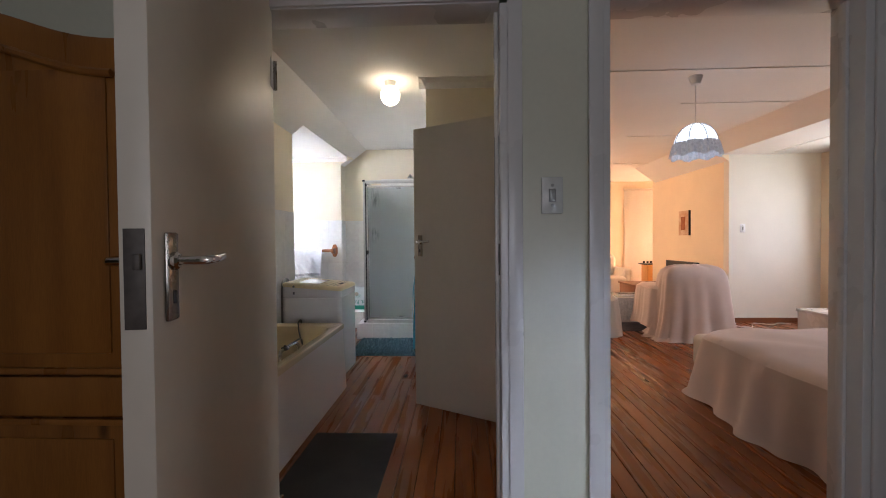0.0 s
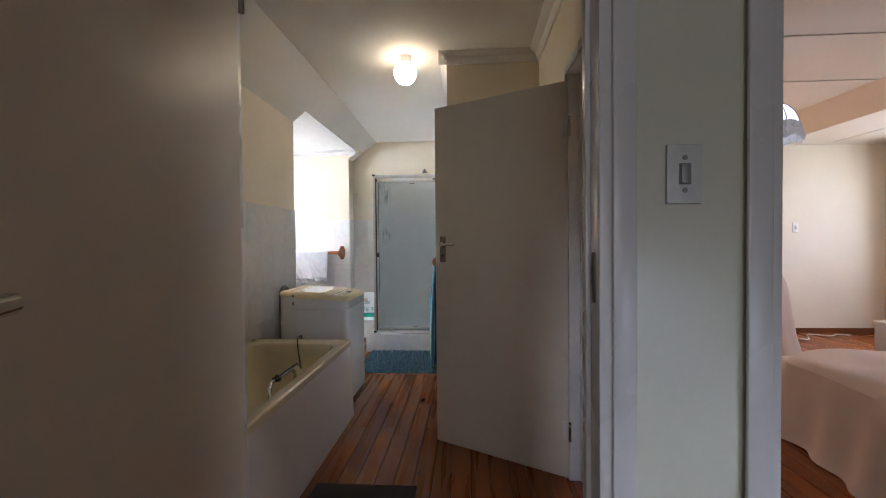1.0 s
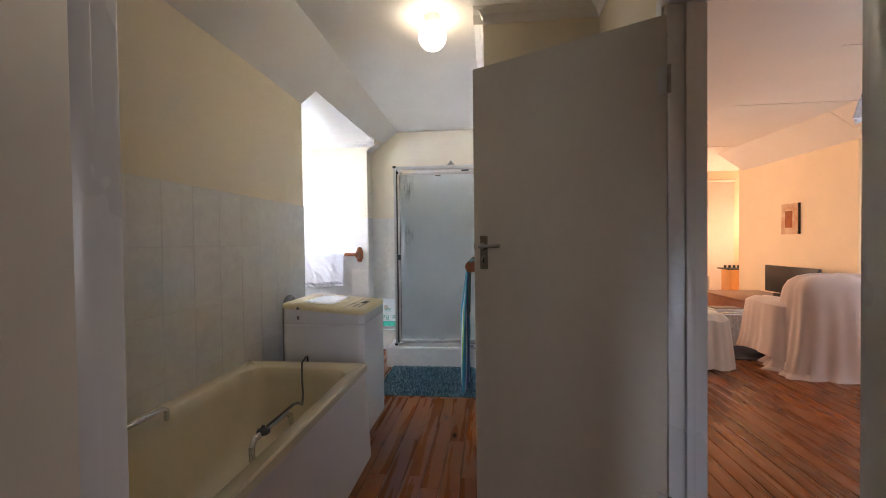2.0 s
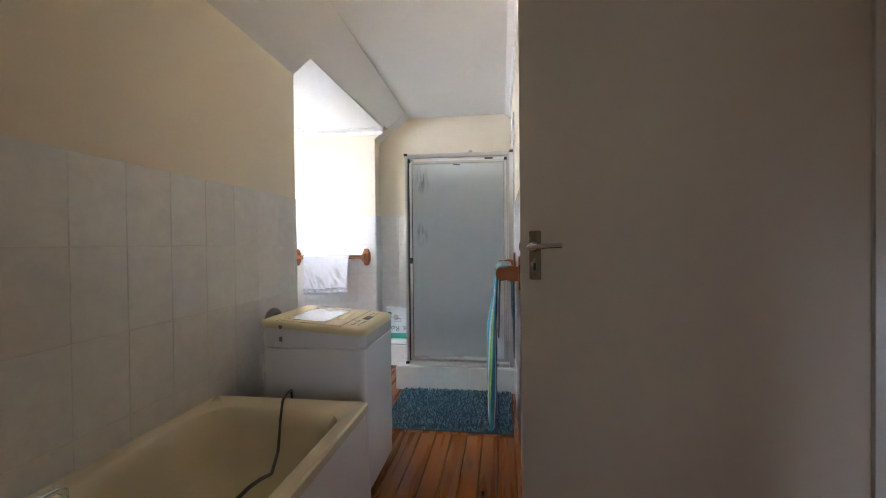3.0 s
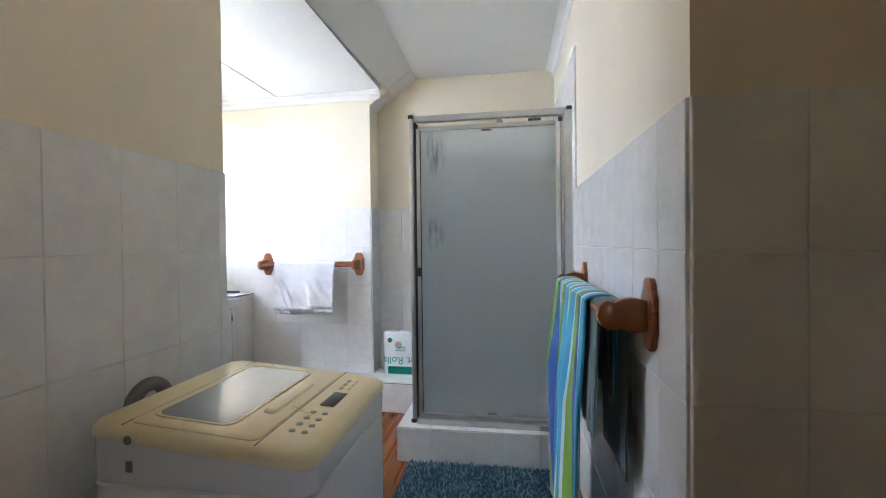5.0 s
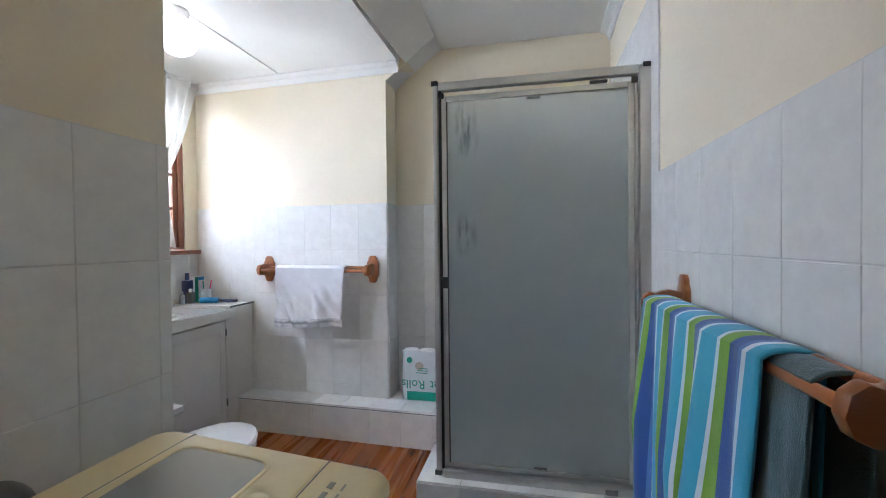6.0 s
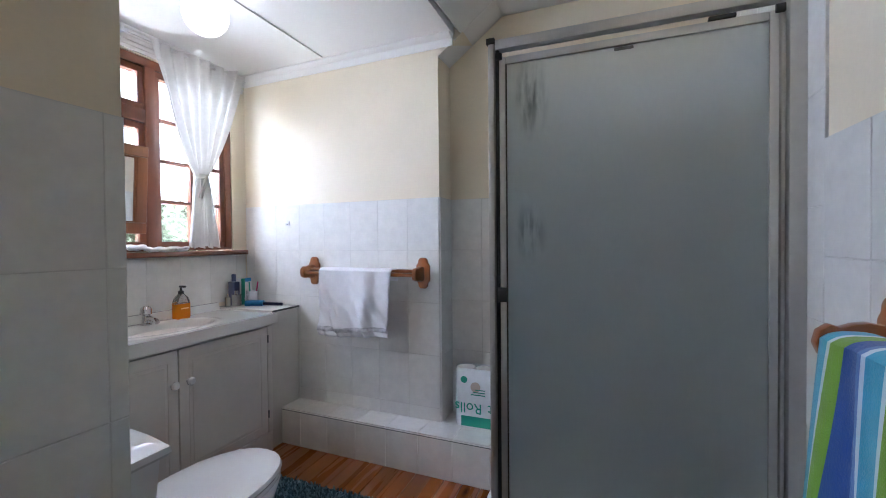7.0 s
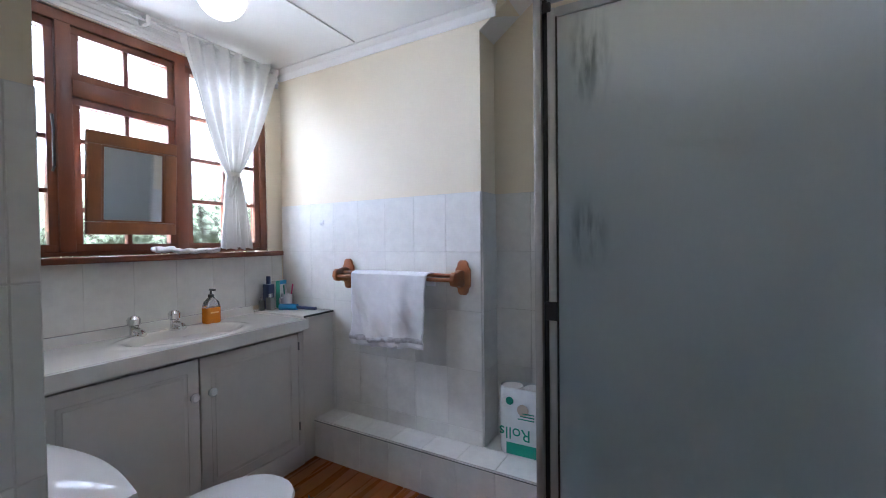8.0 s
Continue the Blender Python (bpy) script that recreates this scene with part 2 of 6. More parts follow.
WY0, WY1, WZ0, WZ1 = 4.44, 5.735, 1.252, 2.322      # before DY, DZ
setting("wall_dormer_window", solid((-3.3, -3.17, 4.217, FY + 0.06, -0.05, WZ0 + DZ - 0.03), (-3.3, -3.17, 4.217, FY + 0.06, WZ1 + DZ, 2.66),
        (-3.3, -3.17, 4.217, WY0 + DY, WZ0 + DZ - 0.03, WZ1 + DZ), (-3.3, -3.17, WY1 + DY, FY + 0.06, WZ0 + DZ - 0.03, WZ1 + DZ)), CREAM, "cream painted dormer wall with a wooden window")
setting("ceiling_bathroom", prism([(HY1, CE), (3.65, CE), (6.15, ceiling_z(6.15)), (6.15, CE + 0.08), (HY1, CE + 0.08)], (-1.365, 0.5), "x"), CEIL, "white painted bathroom ceiling", "ceiling")
setting("ceiling_dormer", solid((-3.3, -1.595, 4.217, FY + 0.06, 2.411, 2.49), (-2.466, -2.432, 4.22, 5.80, 2.404, 2.411)), CEIL, "white painted flat dormer ceiling", "ceiling")


def eaves_z(y):
    """Foot of the slope, sinking with the ceiling."""
    return 2.335 - 0.022 * max(0.0, y - 3.65)


def slope_piece(name, y0, y1, cut=None):
    """Sloped ceiling between the eaves wall and the flat ceiling; cut is the height at which the dormer breaks into it."""
    rings = []
    for y in (y0, y1):
        zl, zt = eaves_z(y), ceiling_z(y)
        xl, xt = BX, -1.36
        if cut is not None:
            xl, zl = xl + (cut - zl) / (zt - zl) * (xt - xl), cut
        rings.append([(xl, y, zl), (xt, y, zt), (xt, y, zt + 0.1), (xl - 0.06, y, zl + 0.07)])
    bm = bmesh.new()
    lo, hi = [[bm.verts.new(p) for p in ring] for ring in rings]
    bm.faces.new(lo), bm.faces.new(hi[::-1])
    for i in range(4):
        bm.faces.new([lo[i], hi[i], hi[(i + 1) % 4], lo[(i + 1) % 4]])
    bmesh.ops.recalc_face_normals(bm, faces=bm.faces)
    setting(name, bm, CEIL, "white painted sloping ceiling under the roof", "ceiling")


slope_piece("ceiling_slope_hall_end", HY1, 3.65)
slope_piece("ceiling_slope_south", 3.65, 4.217)
slope_piece("ceiling_slope_dormer", 4.217, FY, 2.412)
slope_piece("ceiling_slope_north", FY + 0.004, KY)

setting("wall_dormer_gusset", prism([(-1.715, eaves_z(FY) + 0.008), (-1.54, 2.418), (-1.715, 2.55)], (FY + 0.001, KY), "y"), CREAM, "small cream wall piece above the dormer wall")

# bedroom
KNX, DNY, REY, GAY, DEX = 3.87, 6.15, 8.43, 10.3, 5.15     # knee wall, dormer wall, recess, gable, dormer window wall
setting("wall_bedroom_west", solid((0.39, 0.49, 3.76, GAY + 0.1, -0.05, CE)), PEACH, "peach painted bedroom wall")
setting("wall_bedroom_knee", solid((KNX, KNX + 0.1, DNY + 0.122, REY, -0.05, 2.6)), PEACH, "peach painted low bedroom wall under the roof")
setting("wall_bedroom_knee_south", solid((KNX, KNX + 0.1, 1.53, 3.2, -0.05, 2.6)), PEACH, "peach painted low bedroom wall under the roof")
setting("wall_bedroom_dormer_north", solid((KNX, DEX + 0.12, DNY, DNY + 0.12, -0.05, 2.6)), CREAMW, "cream painted dormer wall in the bedroom")
setting("wall_bedroom_dormer_south", solid((KNX, DEX + 0.12, 3.08, 3.2, -0.05, 2.6)), CREAMW, "cream painted dormer wall in the bedroom")
setting("wall_bedroom_dormer_east", solid((DEX, DEX + 0.12, 3.2, 4.0, -0.05, 2.6), (DEX, DEX + 0.12, 5.6, DNY, -0.05, 2.6), (DEX, DEX + 0.12, 4.0, 5.6, -0.05, 1.1), (DEX, DEX + 0.12, 4.0, 5.6, 2.3, 2.6)), PEACH,
        "cream painted dormer wall around a window")
setting("wall_bedroom_recess", solid((KNX, 5.4, REY, REY + 0.1, -0.05, CE), (5.3, 5.4, REY + 0.1, GAY, -0.05, CE)), PEACH, "peach painted recess at the end of the bedroom")
setting("wall_bedroom_gable", solid((0.39, 5.4, GAY, GAY + 0.1, -0.05, CE)), PEACH, "peach painted gable wall of the bedroom")
setting("ceiling_bedroom", solid((0.49, 3.49, HY1, GAY + 0.1, CE, CE + 0.08), (3.49, 5.4, REY, GAY + 0.1, CE, CE + 0.08), *[(a, b, y, y + 0.028, CE - 0.008, CE) for a, b, y in ((0.5, 3.47, 3.54), (2.30, 3.47, 4.42), (2.29, 3.47, 5.78), (0.5, 3.47, 7.82))]), CEIL, "white painted bedroom ceiling with thin cover strips", "ceiling")
setting("ceiling_bedroom_slope", prism([(3.48, CE), (KNX + 0.02, 2.32), (KNX + 0.1, 2.38), (3.48, CE + 0.1)], (DNY + 0.006, REY), "y"), CEIL, "white sloping bedroom ceiling", "ceiling")
setting("ceiling_bedroom_slope_south", prism([(3.48, CE), (KNX + 0.02, 2.32), (KNX + 0.1, 2.38), (3.48, CE + 0.1)], (HY1, 3.2), "y"), CEIL, "white sloping bedroom ceiling", "ceiling")
setting("ceiling_bedroom_slope_dormer", prism([(3.48, CE), (3.75, 2.42), (3.81, 2.48), (3.48, CE + 0.1)], (3.2, DNY), "y"), CEIL, "white sloping bedroom ceiling over the dormer", "ceiling")
setting("wall_bedroom_gusset", prism([(3.73, 2.43), (KNX - 0.003, 2.325), (KNX - 0.003, 2.6), (3.73, 2.6)], (DNY + 0.002, DNY + 0.006), "y"), PEACH, "small cream wall piece beside the bedroom slope")
setting("ceiling_bedroom_dormer", solid((3.75, DEX + 0.1, 3.2, DNY, 2.42, 2.5), (4.39, 4.42, 3.22, 6.0, 2.413, 2.42)), CEIL, "white flat dormer ceiling in the bedroom", "ceiling")

# ---- more materials ----
ACRYL = mat("cream_acrylic", (0.76, 0.67, 0.47), 0.12, vary=0.02, scale=2, coat=0.3)
PANELW = mat("white_bath_panel", (0.74, 0.68, 0.63), 0.42, vary=0.02, scale=3)
OLDM = mat("old_lock_metal", (0.12, 0.10, 0.085), 0.55, metal=0.3, vary=0.2, scale=30)
ENAMEL = mat("white_appliance_enamel", (0.78, 0.76, 0.74), 0.25, vary=0.03, scale=3, coat=0.2)
YELLOWED = mat("yellowed_plastic", (0.84, 0.72, 0.43), 0.3, vary=0.06, scale=5)
SMOKED = mat("smoked_lid_glass", (0.36, 0.38, 0.37), 0.06, vary=0.03, coat=0.6)
GREYP = mat("grey_plastic", (0.22, 0.22, 0.22), 0.5, vary=0.1)
BLACKP = mat("black_plastic", (0.02, 0.02, 0.02), 0.4, vary=0.1)
CHROME = mat("chrome", (0.72, 0.72, 0.72), 0.1, metal=1.0, vary=0.03)
SATIN = mat("worn_nickel", (0.40, 0.37, 0.33), 0.26, metal=1.0, vary=0.1, scale=30)
ALU = mat("anodised_aluminium", (0.60, 0.59, 0.56), 0.4, metal=0.7, vary=0.06, scale=12)
PORC = mat("white_porcelain", (0.83, 0.83, 0.83), 0.08, vary=0.02, coat=0.5)
CABINET = mat("white_cabinet_paint", (0.70, 0.66, 0.61), 0.4, vary=0.05, scale=4, grain=30, bump=0.05)
MARBLE = mat("cast_cream_counter", (0.82, 0.80, 0.76), 0.15, vary=0.03, scale=4, coat=0.4)
TOWELW = mat("white_terry", (0.88, 0.87, 0.90), 0.95, vary=0.05, scale=25, grain=350, bump=0.6, sheen=0.4)
TOWELG = mat("dark_teal_terry", (0.07, 0.13, 0.14), 0.95, vary=0.15, scale=25, grain=350, bump=0.6, sheen=0.3)
THROW = mat("pale_pink_throw", (0.66, 0.55, 0.50), 0.95, vary=0.05, scale=6, grain=250, bump=0.35, sheen=0.3)
WHITEC = mat("white_cover_cloth", (0.75, 0.70, 0.64), 0.95, vary=0.05, scale=6, grain=250, bump=0.3)
PILE = mat("teal_rug_pile", (0.10, 0.24, 0.30), 0.95, vary=0.3, scale=14, grain=120, dark=(0.03, 0.09, 0.13), sheen=0.3)
DARKMAT = mat("dark_brown_mat", (0.05, 0.045, 0.042), 0.95, vary=0.25, scale=6, grain=200, bump=0.6)
PAPER = mat("white_paper", (0.78, 0.76, 0.73), 0.8, vary=0.03)
REDINK = mat("red_ink", (0.5, 0.05, 0.05), 0.7)
BROWNINK = mat("brown_ink", (0.16, 0.09, 0.07), 0.7)
GREENP = mat("green_print", (0.02, 0.30, 0.20), 0.35, vary=0.05)
WRAP = mat("clear_film_on_paper", (0.80, 0.82, 0.82), 0.2, vary=0.05, scale=20, coat=0.5)
ORANGE = mat("orange_liquid_soap", (0.85, 0.28, 0.01), 0.08, vary=0.03, transmission=0.35)
CLEAR = mat("clear_plastic", (0.9, 0.92, 0.92), 0.05, transmission=0.9, vary=0.01)
BLUEP = mat("blue_plastic", (0.03, 0.25, 0.55), 0.3, vary=0.05)
NAVY = mat("navy_plastic", (0.02, 0.03, 0.10), 0.3, vary=0.05)
PINKP = mat("pink_plastic", (0.7, 0.08, 0.25), 0.3, vary=0.05)
MIRROR = mat("mirror", (0.9, 0.9, 0.9), 0.02, metal=1.0, vary=0.0)
GLOBE = mat("lit_opal_glass", (1.0, 0.80, 0.50), 0.3, emit=8.0)
GLOBE2 = mat("lit_opal_glass_cool", (1.0, 0.96, 0.9), 0.3, emit=5)
LACE = mat("lit_lace_shade", (0.75, 0.80, 0.86), 0.8, vary=0.25, scale=40, grain=150, bump=0.5, emit=0.8)
FRILL = mat("grey_lace_frill", (0.60, 0.61, 0.62), 0.9, vary=0.35, scale=50, grain=150, bump=0.4, dark=(0.34, 0.34, 0.36), emit=0.12)
BLIND = mat("cream_roller_blind", (0.78, 0.70, 0.60), 0.8, vary=0.04)
SKIRT = timber("brown_skirting", (0.20, 0.07, 0.025), (0.10, 0.035, 0.012), 0.4, 0.2, 14, 1.5, 0, 0.05, False)
WICKER = mat("white_wicker", (0.66, 0.62, 0.58), 0.7, vary=0.2, scale=30, grain=90, bump=0.5)
YELLOWC = mat("yellow_curtain", (0.75, 0.55, 0.12), 0.9, vary=0.1)


def frosted():
    """Obscure shower glass: dull and grey-green, with runs of water and scale."""
    m = mat("obscure_shower_glass", (0.90, 0.95, 0.955), 0.36, vary=0.12, scale=1.4, grain=45, bump=0.0, dark=(0.79, 0.86, 0.875), stretch=(2.0, 1, 0.7), transmission=0.96)
    n, l = m.node_tree.nodes, m.node_tree.links
    b = n["Principled BSDF"]
    src = b.inputs["Base Color"].links[0].from_socket
    co = n["Texture Coordinate"]
    runs = n.new("ShaderNodeTexNoise")
    runs.inputs["Scale"].default_value, runs.inputs["Detail"].default_value = 1.0, 6
    mp = n.new("ShaderNodeMapping")
    mp.inputs["Scale"].default_value = (38, 1, 7)
    l.new(co.outputs["Object"], mp.inputs[0]), l.new(mp.outputs[0], runs.inputs["Vector"])
    fac = None
    for cx, cz, rx, rz in ((-0.325, 1.56, 0.055, 0.13), (-0.33, 1.09, 0.05, 0.09), (-0.02, 1.72, 0.05, 0.02)):
        off = n.new("ShaderNodeMapping")
        off.vector_type = "TEXTURE"
        off.inputs["Location"].default_value = (cx, 0, cz)
        off.inputs["Scale"].default_value = (rx, 10, rz)
        l.new(co.outputs["Object"], off.inputs[0])
        ln = n.new("ShaderNodeVectorMath")
        ln.operation = "LENGTH"
        l.new(off.outputs[0], ln.inputs[0])
        mr = n.new("ShaderNodeMapRange")
        mr.inputs["From Min"].default_value, mr.inputs["From Max"].default_value = 1.3, 0.2
        l.new(ln.outputs["Value"], mr.inputs["Value"])
        if fac is None:
            fac = mr.outputs[0]
        else:
            mx = n.new("ShaderNodeMath")
            mx.operation = "MAXIMUM"
            l.new(fac, mx.inputs[0]), l.new(mr.outputs[0], mx.inputs[1])
            fac = mx.outputs[0]
    rr = n.new("ShaderNodeMapRange")
    rr.inputs["From Min"].default_value, rr.inputs["From Max"].default_value = 0.42, 0.6
    l.new(runs.outputs["Fac"], rr.inputs["Value"])
    mul = n.new("ShaderNodeMath")
    mul.operation = "MULTIPLY"
    l.new(fac, mul.inputs[0]), l.new(rr.outputs[0], mul.inputs[1])
    col = n.new("ShaderNodeMix")
    col.data_type = "RGBA"
    l.new(mul.outputs[0], col.inputs["Factor"]), l.new(src, col.inputs["A"])
    b.inputs["Specular IOR Level"].default_value = 0.3
    col.inputs["B"].default_value = (0.12, 0.16, 0.17, 1)
    l.new(col.outputs["Result"], b.inputs["Base Color"])
    return m


def sheer(name, color, through_share):
    """Thin cloth that lets daylight through."""
    m = mat(name, color, 0.9, vary=0.06, scale=30, grain=160, bump=0.3)
    n, l = m.node_tree.nodes, m.node_tree.links
    b = n["Principled BSDF"]
    tr = n.new("ShaderNodeBsdfTranslucent")
    tr.inputs[0].default_value = (*color, 1)
    mx = n.new("ShaderNodeMixShader")
    mx.inputs[0].default_value = through_share
    out = n["Material Output"]
    l.new(b.outputs[0], mx.inputs[1]), l.new(tr.outputs[0], mx.inputs[2]), l.new(mx.outputs[0], out.inputs[0])
    return m


def striped():
    """Beach towel: aqua, green, blue and white stripes across its width."""
    m = mat("striped_terry", (0.1, 0.4, 0.6), 0.95, vary=0.05, scale=20, grain=350, bump=0.6, sheen=0.3)
    n, l = m.node_tree.nodes, m.node_tree.links
    co = n["Texture Coordinate"]
    sep = n.new("ShaderNodeSeparateXYZ")
    l.new(co.outputs["UV"], sep.inputs[0])
    mul, fr = n.new("ShaderNodeMath"), n.new("ShaderNodeMath")
    mul.operation, fr.operation = "MULTIPLY", "FRACT"
    mul.inputs[1].default_value = 4.1
    l.new(sep.outputs[0], mul.inputs[0]), l.new(mul.outputs[0], fr.inputs[0])
    r = n.new("ShaderNodeValToRGB")
    r.color_ramp.interpolation = "CONSTANT"
    stops = ((0.0, (0.06, 0.40, 0.60)), (0.22, (0.70, 0.76, 0.82)), (0.29, (0.20, 0.38, 0.025)), (0.50, (0.03, 0.09, 0.33)), (0.72, (0.10, 0.21, 0.50)), (0.80, (0.70, 0.76, 0.82)), (0.88, (0.06, 0.40, 0.60)))
    for i, (p, c) in enumerate(stops):
        e = r.color_ramp.elements[i] if i < 2 else r.color_ramp.elements.new(p)
        e.position, e.color = p, (*c, 1)
    l.new(fr.outputs[0], r.inputs[0]), l.new(r.outputs[0], n["Principled BSDF"].inputs["Base Color"])
    return m


FROST, NET, STRIPE = frosted(), sheer("white_net_curtain", (0.70, 0.675, 0.63), 0.09), striped()


# ---- fixed joinery ----
def cove(name, a, b, out, z, size=0.075, z_end=None):
    """Plaster cornice between a wall and the ceiling, from a to b; out points into the room."""
    a, b, out = Vector((*a, z)), Vector((*b, z if z_end is None else z_end)), Vector((*out, 0))
    prof = [(0, -size), (0.006, -size), (0.012, -size * 0.86), (size * 0.35, -size * 0.38), (size * 0.86, -0.012), (size, -0.006), (size, 0), (0, 0)]
    bm = bmesh.new()
    ends = [[bm.verts.new(p + out * u + Vector((0, 0, v))) for u, v in prof] for p in (a, b)]
    k = len(prof)
    bm.faces.new(ends[0]), bm.faces.new(ends[1][::-1])
    for i in range(k):
        bm.faces.new([ends[0][i], ends[1][i], ends[1][(i + 1) % k], ends[0][(i + 1) % k]])
    bmesh.ops.recalc_face_normals(bm, faces=bm.faces)
    return setting(name, bm, CEIL, "white plaster cornice below the ceiling", "cornice", True)


cove("trim_cornice_return", (RX - 0.06, 3.645), (0.39, 3.645), (0, -1), CE)
cove("trim_cornice_divider", (0.39, HY1), (0.39, 3.645), (-1, 0), CE)
cove("trim_cornice_towel_wall", (RX, 3.585), (RX, KY), (-1, 0), CE, 0.06, ceiling_z(KY))
cove("trim_cornice_dormer_north", (-3.17, FY), (-1.60, FY), (0, -1), 2.411, 0.058).matrix_basis = SKEW
setting("trim_window_head", solid((-3.169, -3.155, 4.22, 5.87, WZ1 + DZ + 0.004, 2.372), (-3.154, -3.146, 4.22, 5.87, WZ1 + DZ + 0.022, WZ1 + DZ + 0.034), (-3.154, -3.146, 4.22, 5.87, WZ1 + DZ + 0.046, WZ1 + DZ + 0.058), bevel=0.003), CEIL, "white ribbed pelmet board above the window", "trim")
cove("trim_cornice_dormer_window", (-3.17, 4.217), (-3.17, FY + 0.04), (1, 0), 2.411, 0.04)


def door_frame(name, x0, x1, soffit, m, label, strike):
    """A painted frame: two jambs with stops, a head and face mouldings on both sides; built in the wall's own axes."""
    f = thing(name, label, "door frame", kind="structure")
    for side, (a, b, s0, s1, m0, m1) in (("jamb", (x0, x0 + 0.045, x0 + 0.045, x0 + 0.058, x0 - 0.03, x0 + 0.02)), ("jamb", (x1 - 0.045, x1, x1 - 0.058, x1 - 0.045, x1 - 0.02, x1 + 0.03))):
        j = part(side, solid((a, b, -0.012, 0.122, -0.02, soffit), bevel=0.004), GLOSS, f, move=m)
        part("stop", solid((s0, s1, 0.045, 0.075, -0.02, soffit), bevel=0.003), GLOSS, f, move=m)
        part("architrave", solid((m0, m1, -0.024, -0.0125, -0.02, soffit + 0.05), bevel=0.005), GLOSS, f, move=m)
        part("architrave", solid((m0, m1, 0.1225, 0.134, -0.02, soffit + 0.05), bevel=0.005), GLOSS, f, move=m)
    part("head", solid((x0 + 0.045, x1 - 0.045, -0.012, 0.122, soffit - 0.001, soffit + 0.045), bevel=0.004), GLOSS, f, move=m)
    part("architrave", solid((x0 + 0.021, x1 - 0.021, -0.024, -0.0125, soffit + 0.004, soffit + 0.05), bevel=0.005), GLOSS, f, move=m)
    part("architrave", solid((x0 + 0.021, x1 - 0.021, 0.1225, 0.134, soffit + 0.004, soffit + 0.05), bevel=0.005), GLOSS, f, move=m)
    if strike:
        part("strike_plate", solid((strike - 0.002, strike + 0.002, 0.012, 0.028, 1.09, 1.20), bevel=0.001), OLDM, f, "worn metal strike plate", move=m)
        part("latch_hole", solid((strike - 0.003, strike + 0.003, 0.013, 0.028, 1.13, 1.17), bevel=0.001), BLACKP, f, "dark latch hole", move=m)
    return f


door_frame("door_frame_bathroom", -0.752, 0.185, 2.015, pose(0, HY0, 0), "white gloss painted frame of the bathroom doorway", 0.138)
door_frame("door_frame_bedroom", 0.465, 1.375, 2.015, pose(0, HY0, 0), "white gloss painted frame of the bedroom doorway", 0.512)
door_frame("door_frame_divider", -2.695, -1.83, 2.06, Matrix(((0, 1, 0, 0.38), (-1, 0, 0, 0), (0, 0, 1, 0), (0, 0, 0, 1))), "white gloss painted frame between bathroom and bedroom", None)


def lever_set(leaf, x, z, side, thick=0.04):
    """Long plate, lever and keyhole on one face of a door; side is +1 or -1."""
    y = 0.0 if side > 0 else -thick
    p = part("handle_plate", solid((x - 0.02, x + 0.02, min(y, y + side * 0.008), max(y, y + side * 0.008), z - 0.105, z + 0.05), bevel=0.004), SATIN, leaf, "worn nickel handle plate")
    part("lever", tube([(x, y, z), (x, y + side * 0.045, z), (x - 0.015, y + side * 0.055, z), (x - 0.06, y + side * 0.056, z + 0.001), (x - 0.105, y + side * 0.05, z + 0.003)], 0.0085, 12), CHROME, p, "chrome lever")
    part("collar", lathe([(0.016, 0), (0.016, side * 0.014), (0.012, side * 0.018)], 20, "y", (x, y, z)), CHROME, p)
    part("keyhole", solid((x - 0.004, x + 0.004, min(y + side * 0.0075, y + side * 0.0095), max(y + side * 0.0075, y + side * 0.0095), z - 0.075, z - 0.052), bevel=0.0006), BLACKP, p, "dark keyhole")


def flush_door(name, hinge, turn, bottom, lever, label, thick=0.04):
    """A flat painted door: leaf, lock, lever sets and hinges; its origin is the hinge line."""
    d = thing(name, label, "door", (*hinge, 0), kind="structure", turn=turn)
    leaf = part("leaf", solid((0, 0.81, -thick, 0, bottom, bottom + 2.03), bevel=0.003), DOORP, d)
    lever_set(leaf, 0.755, lever, 1)
    lever_set(leaf, 0.755, lever, -1, thick)
    part("lock_plate", solid((0.8095, 0.812, 0.008 - thick, -0.010, lever - 0.109, lever + 0.055), bevel=0.0008), OLDM, leaf, "worn lock plate in the edge")
    part("latch", solid((0.811, 0.82, -0.026, -0.014, lever - 0.012, lever + 0.014), bevel=0.002), OLDM, leaf)
    for z in (0.25, 1.80):
        part("hinge", lathe([(0.007, z - 0.05), (0.007, z + 0.05)], 12, at=(-0.004, 0.006, 0)), SATIN, d)
        part("hinge_leaf", solid((0.002, 0.035, 0.0, 0.002, z - 0.05, z + 0.05), bevel=0.0006), GLOSS, d)
    return d


flush_door("door_1", (-0.652, 1.432), -79, 0.015, 1.180, "white painted flush door, wide open into the hall", 0.05)
flush_door("door_2", (0.372, 2.658), 151.3, 0.004, 1.206, "white painted flush door, ajar into the bathroom")


SCREWM = mat("dull_grey_metal", (0.34, 0.34, 0.31), 0.4, metal=0.4, vary=0.1)
PLATEM = mat("grey_metal_plate", (0.70, 0.71, 0.66), 0.25, metal=0.0, vary=0.08, scale=25)


